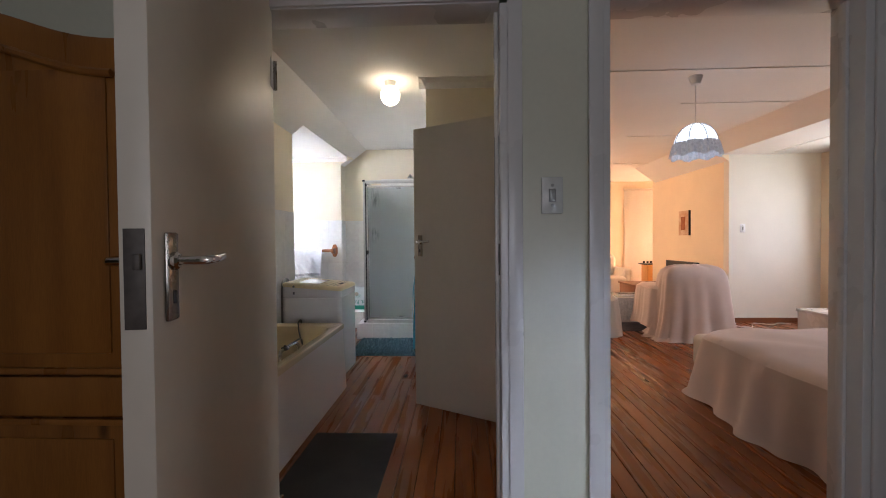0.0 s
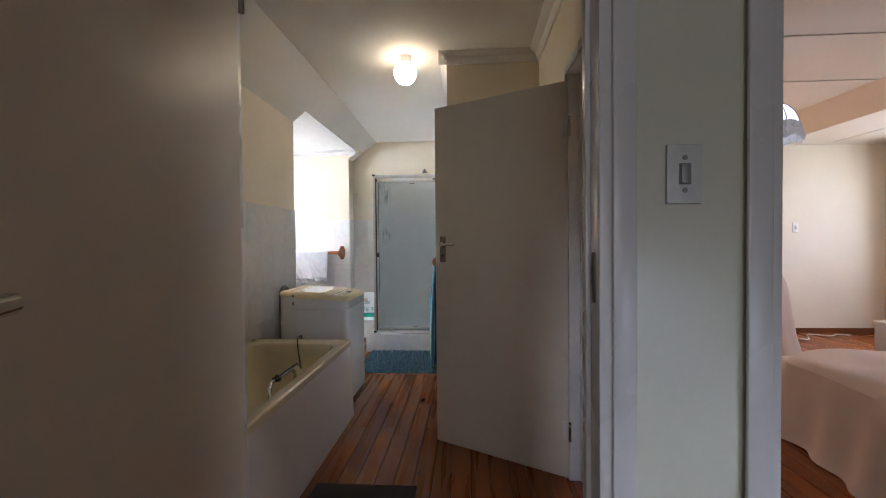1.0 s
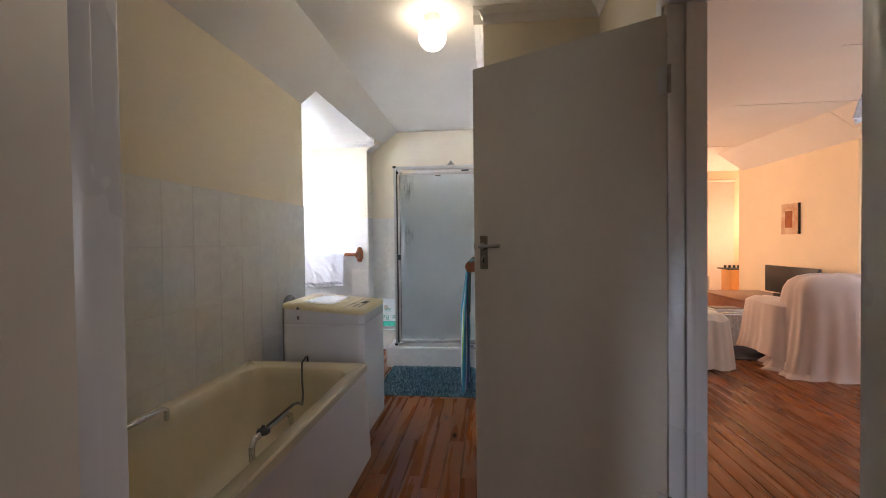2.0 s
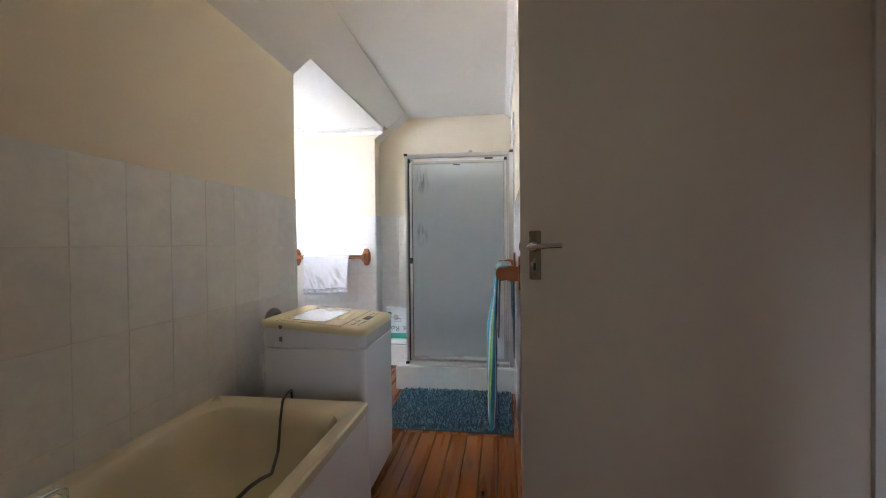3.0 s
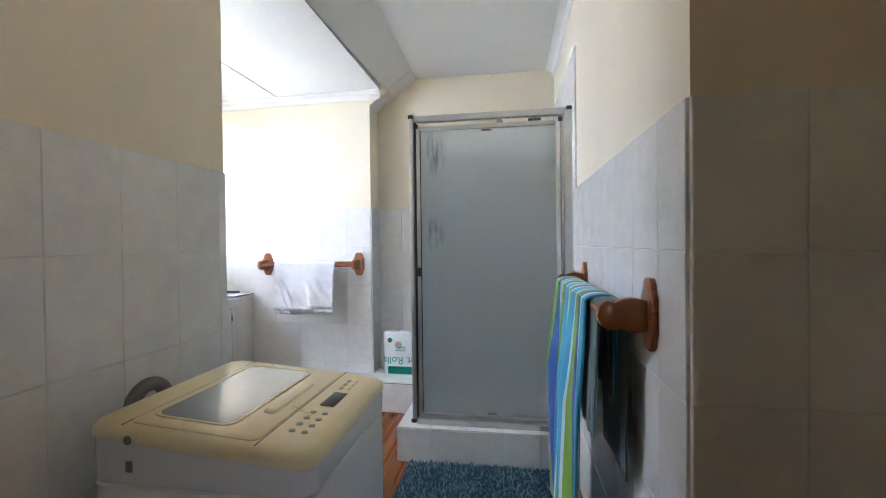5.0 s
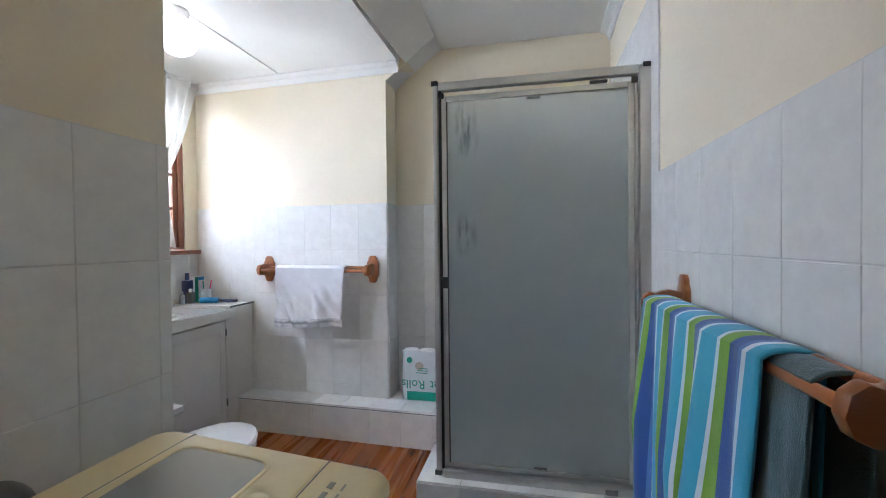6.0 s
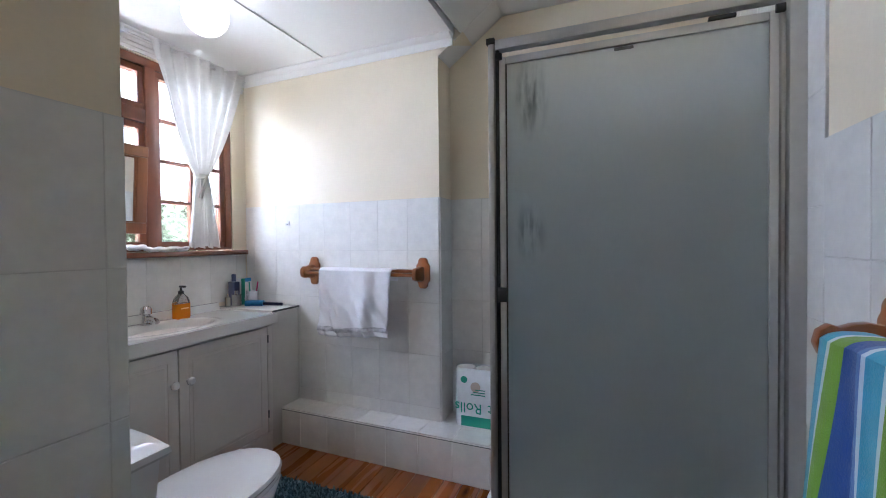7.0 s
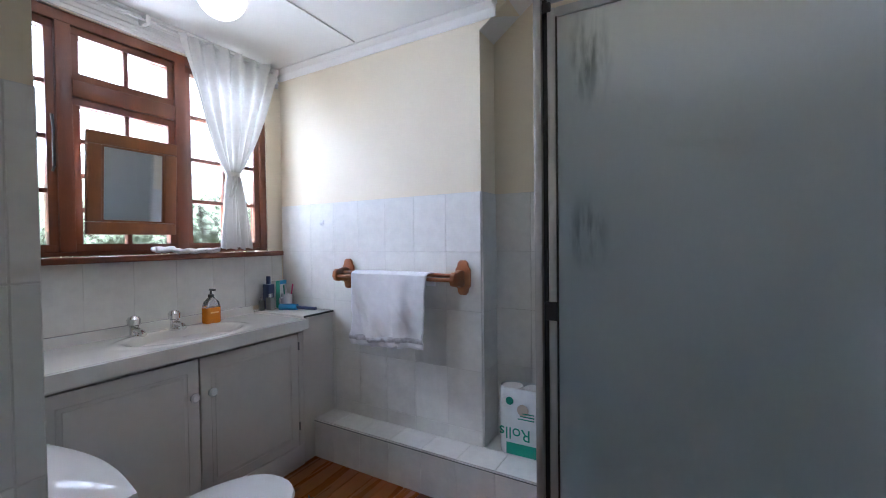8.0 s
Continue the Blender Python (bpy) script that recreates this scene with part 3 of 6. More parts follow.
def light_switch(name, m, label, metal=True):
    s = thing(name, label, "light switch")
    s.matrix_basis = m
    pl = part("plate", solid((-0.036, 0.036, -0.009, 0, -0.062, 0.062), bevel=0.003), PLATEM if metal else PORC, s)
    part("rocker_surround", solid((-0.012, 0.012, -0.011, -0.009, -0.022, 0.022), bevel=0.0008), GREYP, pl, "dark gap round the rocker")
    part("rocker", solid((-0.0095, 0.0095, -0.016, -0.0111, -0.0195, 0.0195), bevel=0.002), SCREWM, pl, "small grey rocker")
    for z in (-0.034, 0.034):
        part("screw", lathe([(0.0055, -0.0105), (0.0055, -0.009)], 14, "y", (0, 0, z)), SCREWM, pl)
    return s


light_switch("light_switch", pose(0.316, HY0, 1.363), "pale enamelled light switch plate with grey rocker on the hall wall")
light_switch("light_switch", pose(4.06, DNY, 1.362), "white light switch on the bedroom wall", False)

# skirtings that show in the bedroom
setting("baseboard_bedroom", solid((KNX + 0.001, DEX, DNY - 0.02, DNY, 0, 0.07), (KNX - 0.02, KNX, DNY, REY, 0, 0.07), (0.49, 5.3, GAY - 0.02, GAY, 0, 0.07), bevel=0.004), SKIRT, "dark brown varnished skirting board", "baseboard")


# ---- bathroom things ----
def ring_rect(x0, x1, y0, y1, r, z, k=8):
    pts = []
    for cx, cy, a0 in ((x1 - r, y1 - r, 0), (x0 + r, y1 - r, 90), (x0 + r, y0 + r, 180), (x1 - r, y0 + r, 270)):
        for i in range(k + 1):
            a = radians(a0 + 90 * i / k)
            pts.append((cx + r * math.cos(a), cy + r * math.sin(a), z))
    return pts


def loft(rings, cap_first=False, cap_last=True):
    bm = bmesh.new()
    vs = [[bm.verts.new(p) for p in ring] for ring in rings]
    k = len(rings[0])
    for a, b in zip(vs, vs[1:]):
        for i in range(k):
            bm.faces.new([a[i], a[(i + 1) % k], b[(i + 1) % k], b[i]])
    if cap_first:
        bm.faces.new(vs[0][::-1])
    if cap_last:
        bm.faces.new(vs[-1])
    bmesh.ops.recalc_face_normals(bm, faces=bm.faces)
    return bm


def bathtub():
    b = thing("bathtub", "cream acrylic bathtub with a white side panel against a tiled wall", "bathtub", (-1.35, 2.6, 0))
    m = pose(1.35, -2.6, 0)
    X0, X1, Y0, Y1, Z = -1.708, -0.978, 1.76, 3.425, 0.532
    rings = [ring_rect(X0, X1, Y0, Y1, 0.012, Z - 0.04), ring_rect(X0, X1, Y0, Y1, 0.012, Z - 0.008), ring_rect(X0 + 0.008, X1 - 0.008, Y0 + 0.008, Y1 - 0.008, 0.012, Z),
             ring_rect(X0 + 0.06, X1 - 0.055, Y0 + 0.09, Y1 - 0.10, 0.09, Z - 0.002), ring_rect(X0 + 0.072, X1 - 0.067, Y0 + 0.105, Y1 - 0.115, 0.10, Z - 0.012),
             ring_rect(X0 + 0.085, X1 - 0.08, Y0 + 0.13, Y1 - 0.14, 0.11, Z - 0.07), ring_rect(X0 + 0.11, X1 - 0.105, Y0 + 0.18, Y1 - 0.20, 0.13, Z - 0.22),
             ring_rect(X0 + 0.14, X1 - 0.135, Y0 + 0.24, Y1 - 0.28, 0.14, Z - 0.33), ring_rect(X0 + 0.19, X1 - 0.185, Y0 + 0.32, Y1 - 0.38, 0.14, Z - 0.37)]
    part("tub", loft(rings), ACRYL, b, "cream acrylic tub", move=m)
    part("side_panel", prism([(-1.01, 0.0), (-0.957, 0.0), (-0.986, Z - 0.02), (-1.01, Z - 0.02)], (1.765, 3.40), "y"), PANELW, b, "white side panel", move=m)
    part("end_panel", solid((-1.705, -1.012, 3.38, 3.40, 0.0, Z - 0.02), bevel=0.003), PANELW, b, move=m)
    for x, s in ((-1.052, -1), (-1.63, 1)):
        part("grab_bar", tube([(x + s * 0.015, 2.39, 0.50), (x + s * 0.02, 2.395, 0.54), (x + s * 0.025, 2.42, 0.557), (x + s * 0.025, 2.64, 0.557), (x + s * 0.02, 2.665, 0.54), (x + s * 0.015, 2.67, 0.50)], 0.011, 12), CHROME, b, "chrome grab bar", move=m)
    return b


bathtub()
c = [(-1.36, 3.47, 0.50), (-1.36, 3.462, 0.553), (-1.355, 3.43, 0.556), (-1.345, 3.36, 0.545), (-1.30, 3.26, 0.50), (-1.22, 3.10, 0.46), (-1.14, 2.92, 0.48), (-1.09, 2.78, 0.545), (-1.075, 2.70, 0.568), (-1.075, 2.5, 0.567)]
cord_pts = [tuple(Vector(c[i]).lerp(Vector(c[i + 1]), u / 4)) for i in range(len(c) - 1) for u in range(4)] + [c[-1]]
plug = lathe([(0.020, 0.0), (0.024, 0.006), (0.022, 0.016), (0.008, 0.022), (0.006, 0.030)], 18, at=(-1.075, 2.475, 0.553))
cord = tagged(part("rubber_cord", tube(cord_pts, 0.0055, 8), BLACKP), "thin black rubber cord hanging over the bath rim", "cord")
part("plug", plug, BLACKP, cord, "black rubber bath plug")


def washing_machine():
    w = thing("washing_machine", "white top-loading washing machine with a yellowed lid and controls", "washing machine", (-1.30, 3.789, 0))
    m = pose(1.30, -3.775, 0)
    X0, X1, Y0, Y1, R = -1.56, -1.035, 3.525, 4.03, 0.04
    fall = 0.042 / (X1 - X0)

    def sloped(inset, dz, r=R):
        return [(x, y, 0.862 - (x - X0) * fall + dz) for x, y, z in ring_rect(X0 + inset, X1 - inset, Y0 + inset, Y1 - inset, r, 0, 7)]

    part("body", loft([ring_rect(X0, X1, Y0, Y1, R, z, 7) for z in (0.03, 0.722)] + [ring_rect(X0 + 0.004, X1 - 0.004, Y0 + 0.004, Y1 - 0.004, R, 0.726, 7)], True, True), ENAMEL, w, move=m)
    part("plinth", solid((X0 + 0.02, X1 - 0.02, Y0 + 0.02, Y1 - 0.02, 0.0, 0.03)), BLACKP, w, "dark recessed foot", move=m)
    part("upper_casing", loft([ring_rect(X0 + 0.004, X1 - 0.004, Y0 + 0.004, Y1 - 0.004, R, 0.7265, 7), ring_rect(X0, X1, Y0, Y1, R, 0.732, 7), sloped(0, -0.036)], False, True), ENAMEL, w, move=m)
    part("deck", loft([sloped(0.0, -0.0355), sloped(-0.004, -0.030), sloped(-0.004, -0.018), sloped(0.001, -0.007), sloped(0.012, -0.001), sloped(0.028, 0.0)], False, True), YELLOWED, w, "yellowed plastic top", move=m)
    tilt = math.degrees(math.atan(fall))
    t = m @ pose(-1.325, 3.777, 0.862 - (-1.325 - X0) * fall, 0, tilt, 0)
    for x in (-0.150, 0.165):
        part("seam", solid((x - 0.0015, x + 0.0015, -0.245, 0.245, -0.001, 0.0006)), GREYP, w, "dark lid seam", smooth=False, move=t.copy())
    lid = part("lid", loft([ring_rect(-0.147, 0.161, -0.232, 0.232, 0.02, z, 5) for z in (-0.001, 0.002)] + [ring_rect(-0.143, 0.157, -0.228, 0.228, 0.018, 0.0035, 5)], False, True), YELLOWED, w, "yellowed lid", move=t.copy())
    part("lid_glass", loft([ring_rect(-0.122, 0.070, -0.190, 0.190, 0.025, z, 5) for z in (0.003, 0.0048)], False, True), SMOKED, lid, "smoked lid window", move=t.copy())
    rim = loft([ring_rect(-0.130 + d, 0.078 - d, -0.198 + d, 0.198 - d, 0.03, z, 5) for d, z in ((0, 0.0034), (0.001, 0.0065), (0.007, 0.0065), (0.009, 0.004))], False, False)
    part("lid_rim", rim, YELLOWED, lid, move=t.copy())
    part("lid_grip", loft([ring_rect(0.092, 0.128, -0.11, 0.11, 0.016, 0.0034, 5), ring_rect(0.096, 0.124, -0.105, 0.105, 0.013, 0.008, 5), ring_rect(0.106, 0.114, -0.09, 0.09, 0.004, 0.0095, 5)], False, True), YELLOWED, lid, move=t.copy())
    inkc = mat("faded_grey_print", (0.40, 0.37, 0.30), 0.5)
    p = m @ pose(-1.100, 3.777, 0.862 - (-1.100 - X0) * fall, 0, tilt, 0)
    part("display", solid((-0.026, 0.012, -0.02, 0.075, 0.0, 0.0016), bevel=0.0006), BLACKP, w, "dark display", move=p.copy())
    for i in range(4):
        for j in range(2):
            part("button", lathe([(0.0075, 0.0), (0.0075, 0.0015), (0.0055, 0.0022)], 12, at=(-0.022 + j * 0.03, -0.165 + i * 0.034, 0)), inkc, w, move=p.copy())
    for i in range(3):
        part("button", solid((-0.026, -0.016, 0.10 + 0.03 * i, 0.118 + 0.03 * i, 0.0, 0.0018), bevel=0.0006), inkc, w, move=p.copy())
        part("label_bar", solid((0.0, 0.004, 0.10 + 0.03 * i, 0.12 + 0.03 * i, 0.0, 0.0008)), inkc, w, move=p.copy())
    part("badge", solid((-1.458, -1.442, Y0 - 0.003, Y0, 0.757, 0.781), bevel=0.001), GREYP, w, "small grey badge", move=m)
    part("lid_pivot", lathe([(0.010, -0.005), (0.010, 0.0)], 14, "y", (-1.450, Y0, 0.827)), GREYP, w, "small dark pivot", move=m)
    return w


washing_machine()
hp = [(-1.615, 3.70, 0.06 + i * 0.048) for i in range(16)] + [(-1.615, 3.70 + 0.06 * (1 - math.cos(a)), 0.800 + 0.065 * math.sin(a)) for a in (math.pi * k / 12 for k in range(13))] + [(-1.615, 3.82, 0.80 - i * 0.05) for i in range(15)]
tagged(part("drain_hose", tube(hp, 0.019, 12), GREYP), "grey ribbed drain hose looped behind the washing machine", "hose")

# shower: tiled step, aluminium enclosure, obscure glass
SH = 0.205
step = setting("shower_step", solid((-1.273, RX, 5.052, KY, -0.02, SH - 0.008), bevel=0.0), GROUT, "raised shower base faced with white tiles", "shower base")


def shower():
    s = thing("shower_enclosure", "aluminium shower enclosure with an obscure glass pivot door", "shower", (-0.73, 5.12, SH))
    m = pose(0.73, -5.12, -SH)
    X0, X1, Y, Z0, Z1 = -1.199, RX - 0.003, 5.12, SH, 1.971

    def bar(name, label, *b, material=ALU, parent=s, bevel=0.003):
        return part(name, solid(b, bevel=bevel), material, parent, label, move=m)

    bar("corner_post", "aluminium corner post", X0, X0 + 0.022, Y - 0.02, Y + 0.02, Z0, Z1)
    bar("corner_post", "", X0 + 0.024, X0 + 0.036, Y - 0.012, Y + 0.015, Z0 + 0.03, Z1 - 0.03, material=BLACKP)
    bar("wall_post", "", X1 - 0.045, X1, Y - 0.022, Y + 0.022, Z0, Z1)
    bar("header", "", X0 + 0.024, X1 - 0.047, Y - 0.018, Y + 0.018, Z1 - 0.035, Z1)
    bar("sill_track", "", X0 + 0.038, X1 - 0.047, Y - 0.03, Y + 0.02, Z0, Z0 + 0.035)
    bar("wall_bead", "", X1 - 0.06, X1 - 0.049, Y - 0.008, Y + 0.012, Z0 + 0.036, Z1 - 0.037)
    for x, z in ((X0 + 0.008, Z1), (X1 - 0.02, Z1), (X0 + 0.008, Z0 + 0.02)):
        bar("corner_cap", "black corner cap", x - 0.014, x + 0.016, Y - 0.025, Y - 0.005, z - 0.014, z + 0.006, material=BLACKP, bevel=0.002)
    d0, d1, e0, e1 = X0 + 0.038, X1 - 0.066, Z0 + 0.045, Z1 - 0.062
    door = bar("shower_door", "aluminium framed door", d0, d0 + 0.022, Y - 0.014, Y + 0.01, e0, e1)
    bar("stile", "", d1 - 0.022, d1, Y - 0.014, Y + 0.01, e0, e1, parent=door)
    bar("top_rail", "", d0 + 0.0225, d1 - 0.0225, Y - 0.013, Y + 0.009, e1 - 0.026, e1, parent=door)
    bar("bottom_rail", "", d0 + 0.0225, d1 - 0.0225, Y - 0.013, Y + 0.009, e0, e0 + 0.02, parent=door)
    bar("pane", "obscure glass with limescale streaks", d0 + 0.0215, d1 - 0.0215, Y - 0.005, Y + 0.001, e0 + 0.019, e1 - 0.025, material=FROST, parent=door, bevel=0)
    bar("seal", "black seal", d0 + 0.0222, d0 + 0.0262, Y - 0.0125, Y - 0.0055, e0 + 0.02, e1 - 0.026, material=BLACKP, parent=door, bevel=0)
    bar("pull", "black pull block", d0 - 0.008, d0 + 0.028, Y - 0.034, Y - 0.0145, 1.055, 1.105, material=BLACKP, parent=door)
    bar("pivot", "black top pivot", d1 - 0.17, d1 - 0.10, Y - 0.01, Y + 0.008, e1 + 0.004, e1 + 0.016, material=BLACKP, parent=door)
    bar("pivot", "", d0 - 0.012, d0 + 0.012, Y - 0.026, Y - 0.0145, e1 - 0.012, e1 + 0.012, material=BLACKP, parent=door)
    bar("pivot", "", d1 - 0.012, d1 + 0.012, Y - 0.026, Y - 0.0145, e1 - 0.012, e1 + 0.012, material=BLACKP, parent=door)
    bar("drain_clip", "small grey drain clip", d1 - 0.12, d1 - 0.07, Y - 0.036, Y - 0.0305, Z0 + 0.004, Z0 + 0.026, material=GREYP, bevel=0.002)
    for x, z in ((-0.76, e1 - 0.034), (-0.74, e0 + 0.028)):
        bar("glass_clip", "small grey glass clip", x - 0.028, x + 0.028, Y - 0.0075, Y - 0.0055, z - 0.006, z + 0.004, material=GREYP, parent=door, bevel=0.001)
    # side panel towards the recess
    side = bar("side_frame", "aluminium side frame", X0, X0 + 0.02, KY - 0.022, KY - 0.0065, Z0, Z1)
    bar("rail", "", X0, X0 + 0.02, Y + 0.021, KY - 0.023, Z1 - 0.03, Z1, parent=side)
    bar("rail", "", X0, X0 + 0.02, Y + 0.021, KY - 0.023, Z0, Z0 + 0.03, parent=side)
    bar("pane", "obscure glass side pane", X0 + 0.007, X0 + 0.013, Y + 0.0205, KY - 0.0225, Z0 + 0.029, Z1 - 0.029, material=FROST, parent=side, bevel=0)
    return s


shower()
sh = thing("shower_mixer", "chrome shower mixer, riser and head on the tiled wall", "shower mixer", (-1.02, KY - 0.01, 1.2))
mm = pose(1.02, -KY + 0.01, -1.2)
part("mixer_body", tube([(-1.16, KY - 0.05, 1.33), (-0.98, KY - 0.05, 1.33)], 0.024, 14), CHROME, sh, move=mm)
for x in (-1.15, -0.99):
    part("tap_knob", lathe([(0.03, 0.0), (0.034, 0.02), (0.028, 0.045)], 16, "y", (x, KY - 0.12, 1.33)), CHROME, sh, move=mm)
part("riser", tube([(-1.06, KY - 0.05, 1.33), (-1.06, KY - 0.05, 1.80), (-1.06, KY - 0.02, 1.84)], 0.011, 10), CHROME, sh, move=mm)
part("rose_arm", tube([(-0.70, KY - 0.004, 2.14), (-0.70, KY - 0.06, 2.165), (-0.70, KY - 0.14, 2.15)], 0.010, 10), CHROME, sh, move=mm)
part("rose", lathe([(0.012, 0.045), (0.02, 0.03), (0.045, 0.0), (0.043, -0.01)], 18, "z", (-0.70, KY - 0.16, 2.115)), CHROME, sh, move=mm)

# tiled ledge along the dormer wall
ledge = setting("tiled_ledge", solid((-2.705, -1.273, 5.69, FY, -0.02, 0.235), (-1.69, -1.273, FY, KY, -0.02, 0.235)), GROUT, "low tiled ledge boxing in the pipes", "ledge")
ledge.matrix_basis = SKEW


def towel_rail(name, m, length, label):
    """Two shaped wooden brackets with a pair of dowels; x along the wall, -y out of it."""
    r = thing(name, label, "towel rail")
    r.matrix_basis = m
    for x in (0.0, length):
        out = [(-0.028, -0.075), (-0.016, -0.088), (0.016, -0.088), (0.028, -0.075), (0.03, -0.058), (0.042, -0.042), (0.042, 0.042), (0.03, 0.058), (0.028, 0.075), (0.016, 0.088), (-0.016, 0.088), (-0.028, 0.075), (-0.03, 0.058), (-0.042, 0.042), (-0.042, -0.042), (-0.03, -0.058)]
        bp = part("backplate", soften(prism([(x + a, b) for a, b in out], (-0.016, 0.0), "y"), 0.004, 2), RAILW, r, "shaped wooden backplate")
        arm = [(-0.016, -0.04), (-0.05, -0.045), (-0.075, -0.036), (-0.10, -0.04), (-0.122, -0.03), (-0.132, -0.006), (-0.126, 0.02), (-0.108, 0.034), (-0.09, 0.028), (-0.072, 0.036), (-0.05, 0.04), (-0.016, 0.034)]
        part("arm", soften(prism(arm, (x - 0.013, x + 0.013), "x"), 0.004, 2), RAILW, bp, "scalloped wooden arm")
    for y, z in ((-0.055, 0.012), (-0.105, -0.006)):
        part("dowel", tube([(0.012, y, z), (length - 0.012, y, z)], 0.0105, 12), RAILW, r)
    return r


BANDW = mat("woven_towel_band", (0.74, 0.73, 0.77), 0.8, vary=0.2, scale=60, grain=160, bump=0.3)


def hung_towel(name, m, x0, x1, front, back, label, material, seed, y_front=-0.12, y_back=-0.04, fold=0.012, ztop=0.012, soft=1.0, creases=0.0, band=False):
    """A towel laid over the dowels, with folds that deepen towards its hems."""
    rnd = random.Random(seed)
    ph = [rnd.uniform(0, 6.3) for _ in range(4)]
    bm = bmesh.new()
    uv = bm.loops.layers.uv.new("UVMap")
    nu, path = 48, []
    for i in range(30):
        path.append((y_front - 0.004, ztop - front * (1 - i / 29.0) ** 1.0))
    for i in range(1, 10):
        a = math.pi * i / 10
        path.append(((y_front + y_back) / 2 - (y_back - y_front) / 2 * math.cos(a), ztop + 0.014 * math.sin(a) + 0.0))
    for i in range(20):
        path.append((y_back, ztop - back * i / 19.0))
    rows = []
    for k, (y, z) in enumerate(path):
        row = []
        hang = min(1.0, max(0.0, (ztop - z) / 0.35))
        for i in range(nu + 1):
            u = i / nu
            x = x0 + (x1 - x0) * u
            w = fold * (0.25 + hang) * (math.sin(9 * u + ph[0] + 0.6 * math.sin(3 * z + ph[1])) + 0.5 * math.sin(19 * u + ph[2] + 2 * z) + 0.25 * math.sin(41 * u + ph[3] + 5 * z))
            lean = -0.03 * hang * (u - 0.35)
            w = w * soft + creases * hang * (noise.noise((10 * x + 8 * z, 2 * z - 3 * x, seed)) + 0.7 * noise.noise((24 * x + 15 * z, 5 * z - 7 * x, seed + 3)))
            yy = y + (-max(0.0, w + 0.004) if creases and k < 34 else -abs(w) if k < 34 else abs(w) * 0.4) - (0.010 * hang if k < 34 else 0)
            hem = (0.006 * math.sin(7 * u + ph[2]) + (0.012 * u if creases else 0)) * hang
            row.append(bm.verts.new((x + lean, yy, z + hem)))
        rows.append(row)
    for k in range(len(rows) - 1):
        for i in range(nu):
            f = bm.faces.new([rows[k][i], rows[k][i + 1], rows[k + 1][i + 1], rows[k + 1][i]])
            for lp, (a, b) in zip(f.loops, ((i, k), (i + 1, k), (i + 1, k + 1), (i, k + 1))):
                lp[uv].uv = (a / nu, b / len(rows))
    bmesh.ops.recalc_face_normals(bm, faces=bm.faces)
    edge = [[v.co.copy() for v in row] for row in rows[2:5]]
    t = part(name, bm, material)
    t.matrix_basis = m
    sol = t.modifiers.new("thickness", "SOLIDIFY")
    sol.thickness, sol.offset = 0.006, 0.0
    if band:
        bb = bmesh.new()
        strip = [[bb.verts.new(v + Vector((0, -0.0045, 0))) for v in row] for row in edge]
        for lo, hi in zip(strip, strip[1:]):
            for i in range(nu):
                bb.faces.new([lo[i], lo[i + 1], hi[i + 1], hi[i]])
        bd = part("woven_band", bb, BANDW, t, "flat woven border above the hem")
        bs = bd.modifiers.new("thickness", "SOLIDIFY")
        bs.thickness, bs.offset = 0.002, 0.0
    return tagged(t, label, "towel")


rail_m = SKEW @ pose(-2.562, FY - 0.007, 1.090)
towel_rail("towel_rail", rail_m, 0.775, "varnished wooden double towel rail on the dormer wall")
tw = hung_towel("hand_towel", rail_m, 0.135, 0.63, 0.385, 0.06, "white terry hand towel hanging on the wooden rail", TOWELW, 3, -0.12, -0.04, 0.018, soft=0.45, creases=0.048, band=True)
rail2 = Matrix(((0, 1, 0, RX - 0.007), (-1, 0, 0, 4.71), (0, 0, 1, 1.064), (0, 0, 0, 1)))
towel_rail("towel_rail", rail2, 0.872, "varnished wooden double towel rail beside the shower")
hung_towel("beach_towel", rail2, 0.035, 0.70, 0.93, 0.3, "striped blue, green and white beach towel over a rail", STRIPE, 8, -0.121, -0.040, 0.024, 0.010)
hung_towel("dark_towel", rail2, 0.48, 0.79, 0.36, 0.47, "dark teal bath towel behind the striped one", TOWELG, 5, -0.103, -0.036, 0.004, 0.004)


def slope_z(y):
    """The old floor rises a little towards the outer wall."""
    return 0.02 * max(0.0, (y - 4.3) / 1.4)


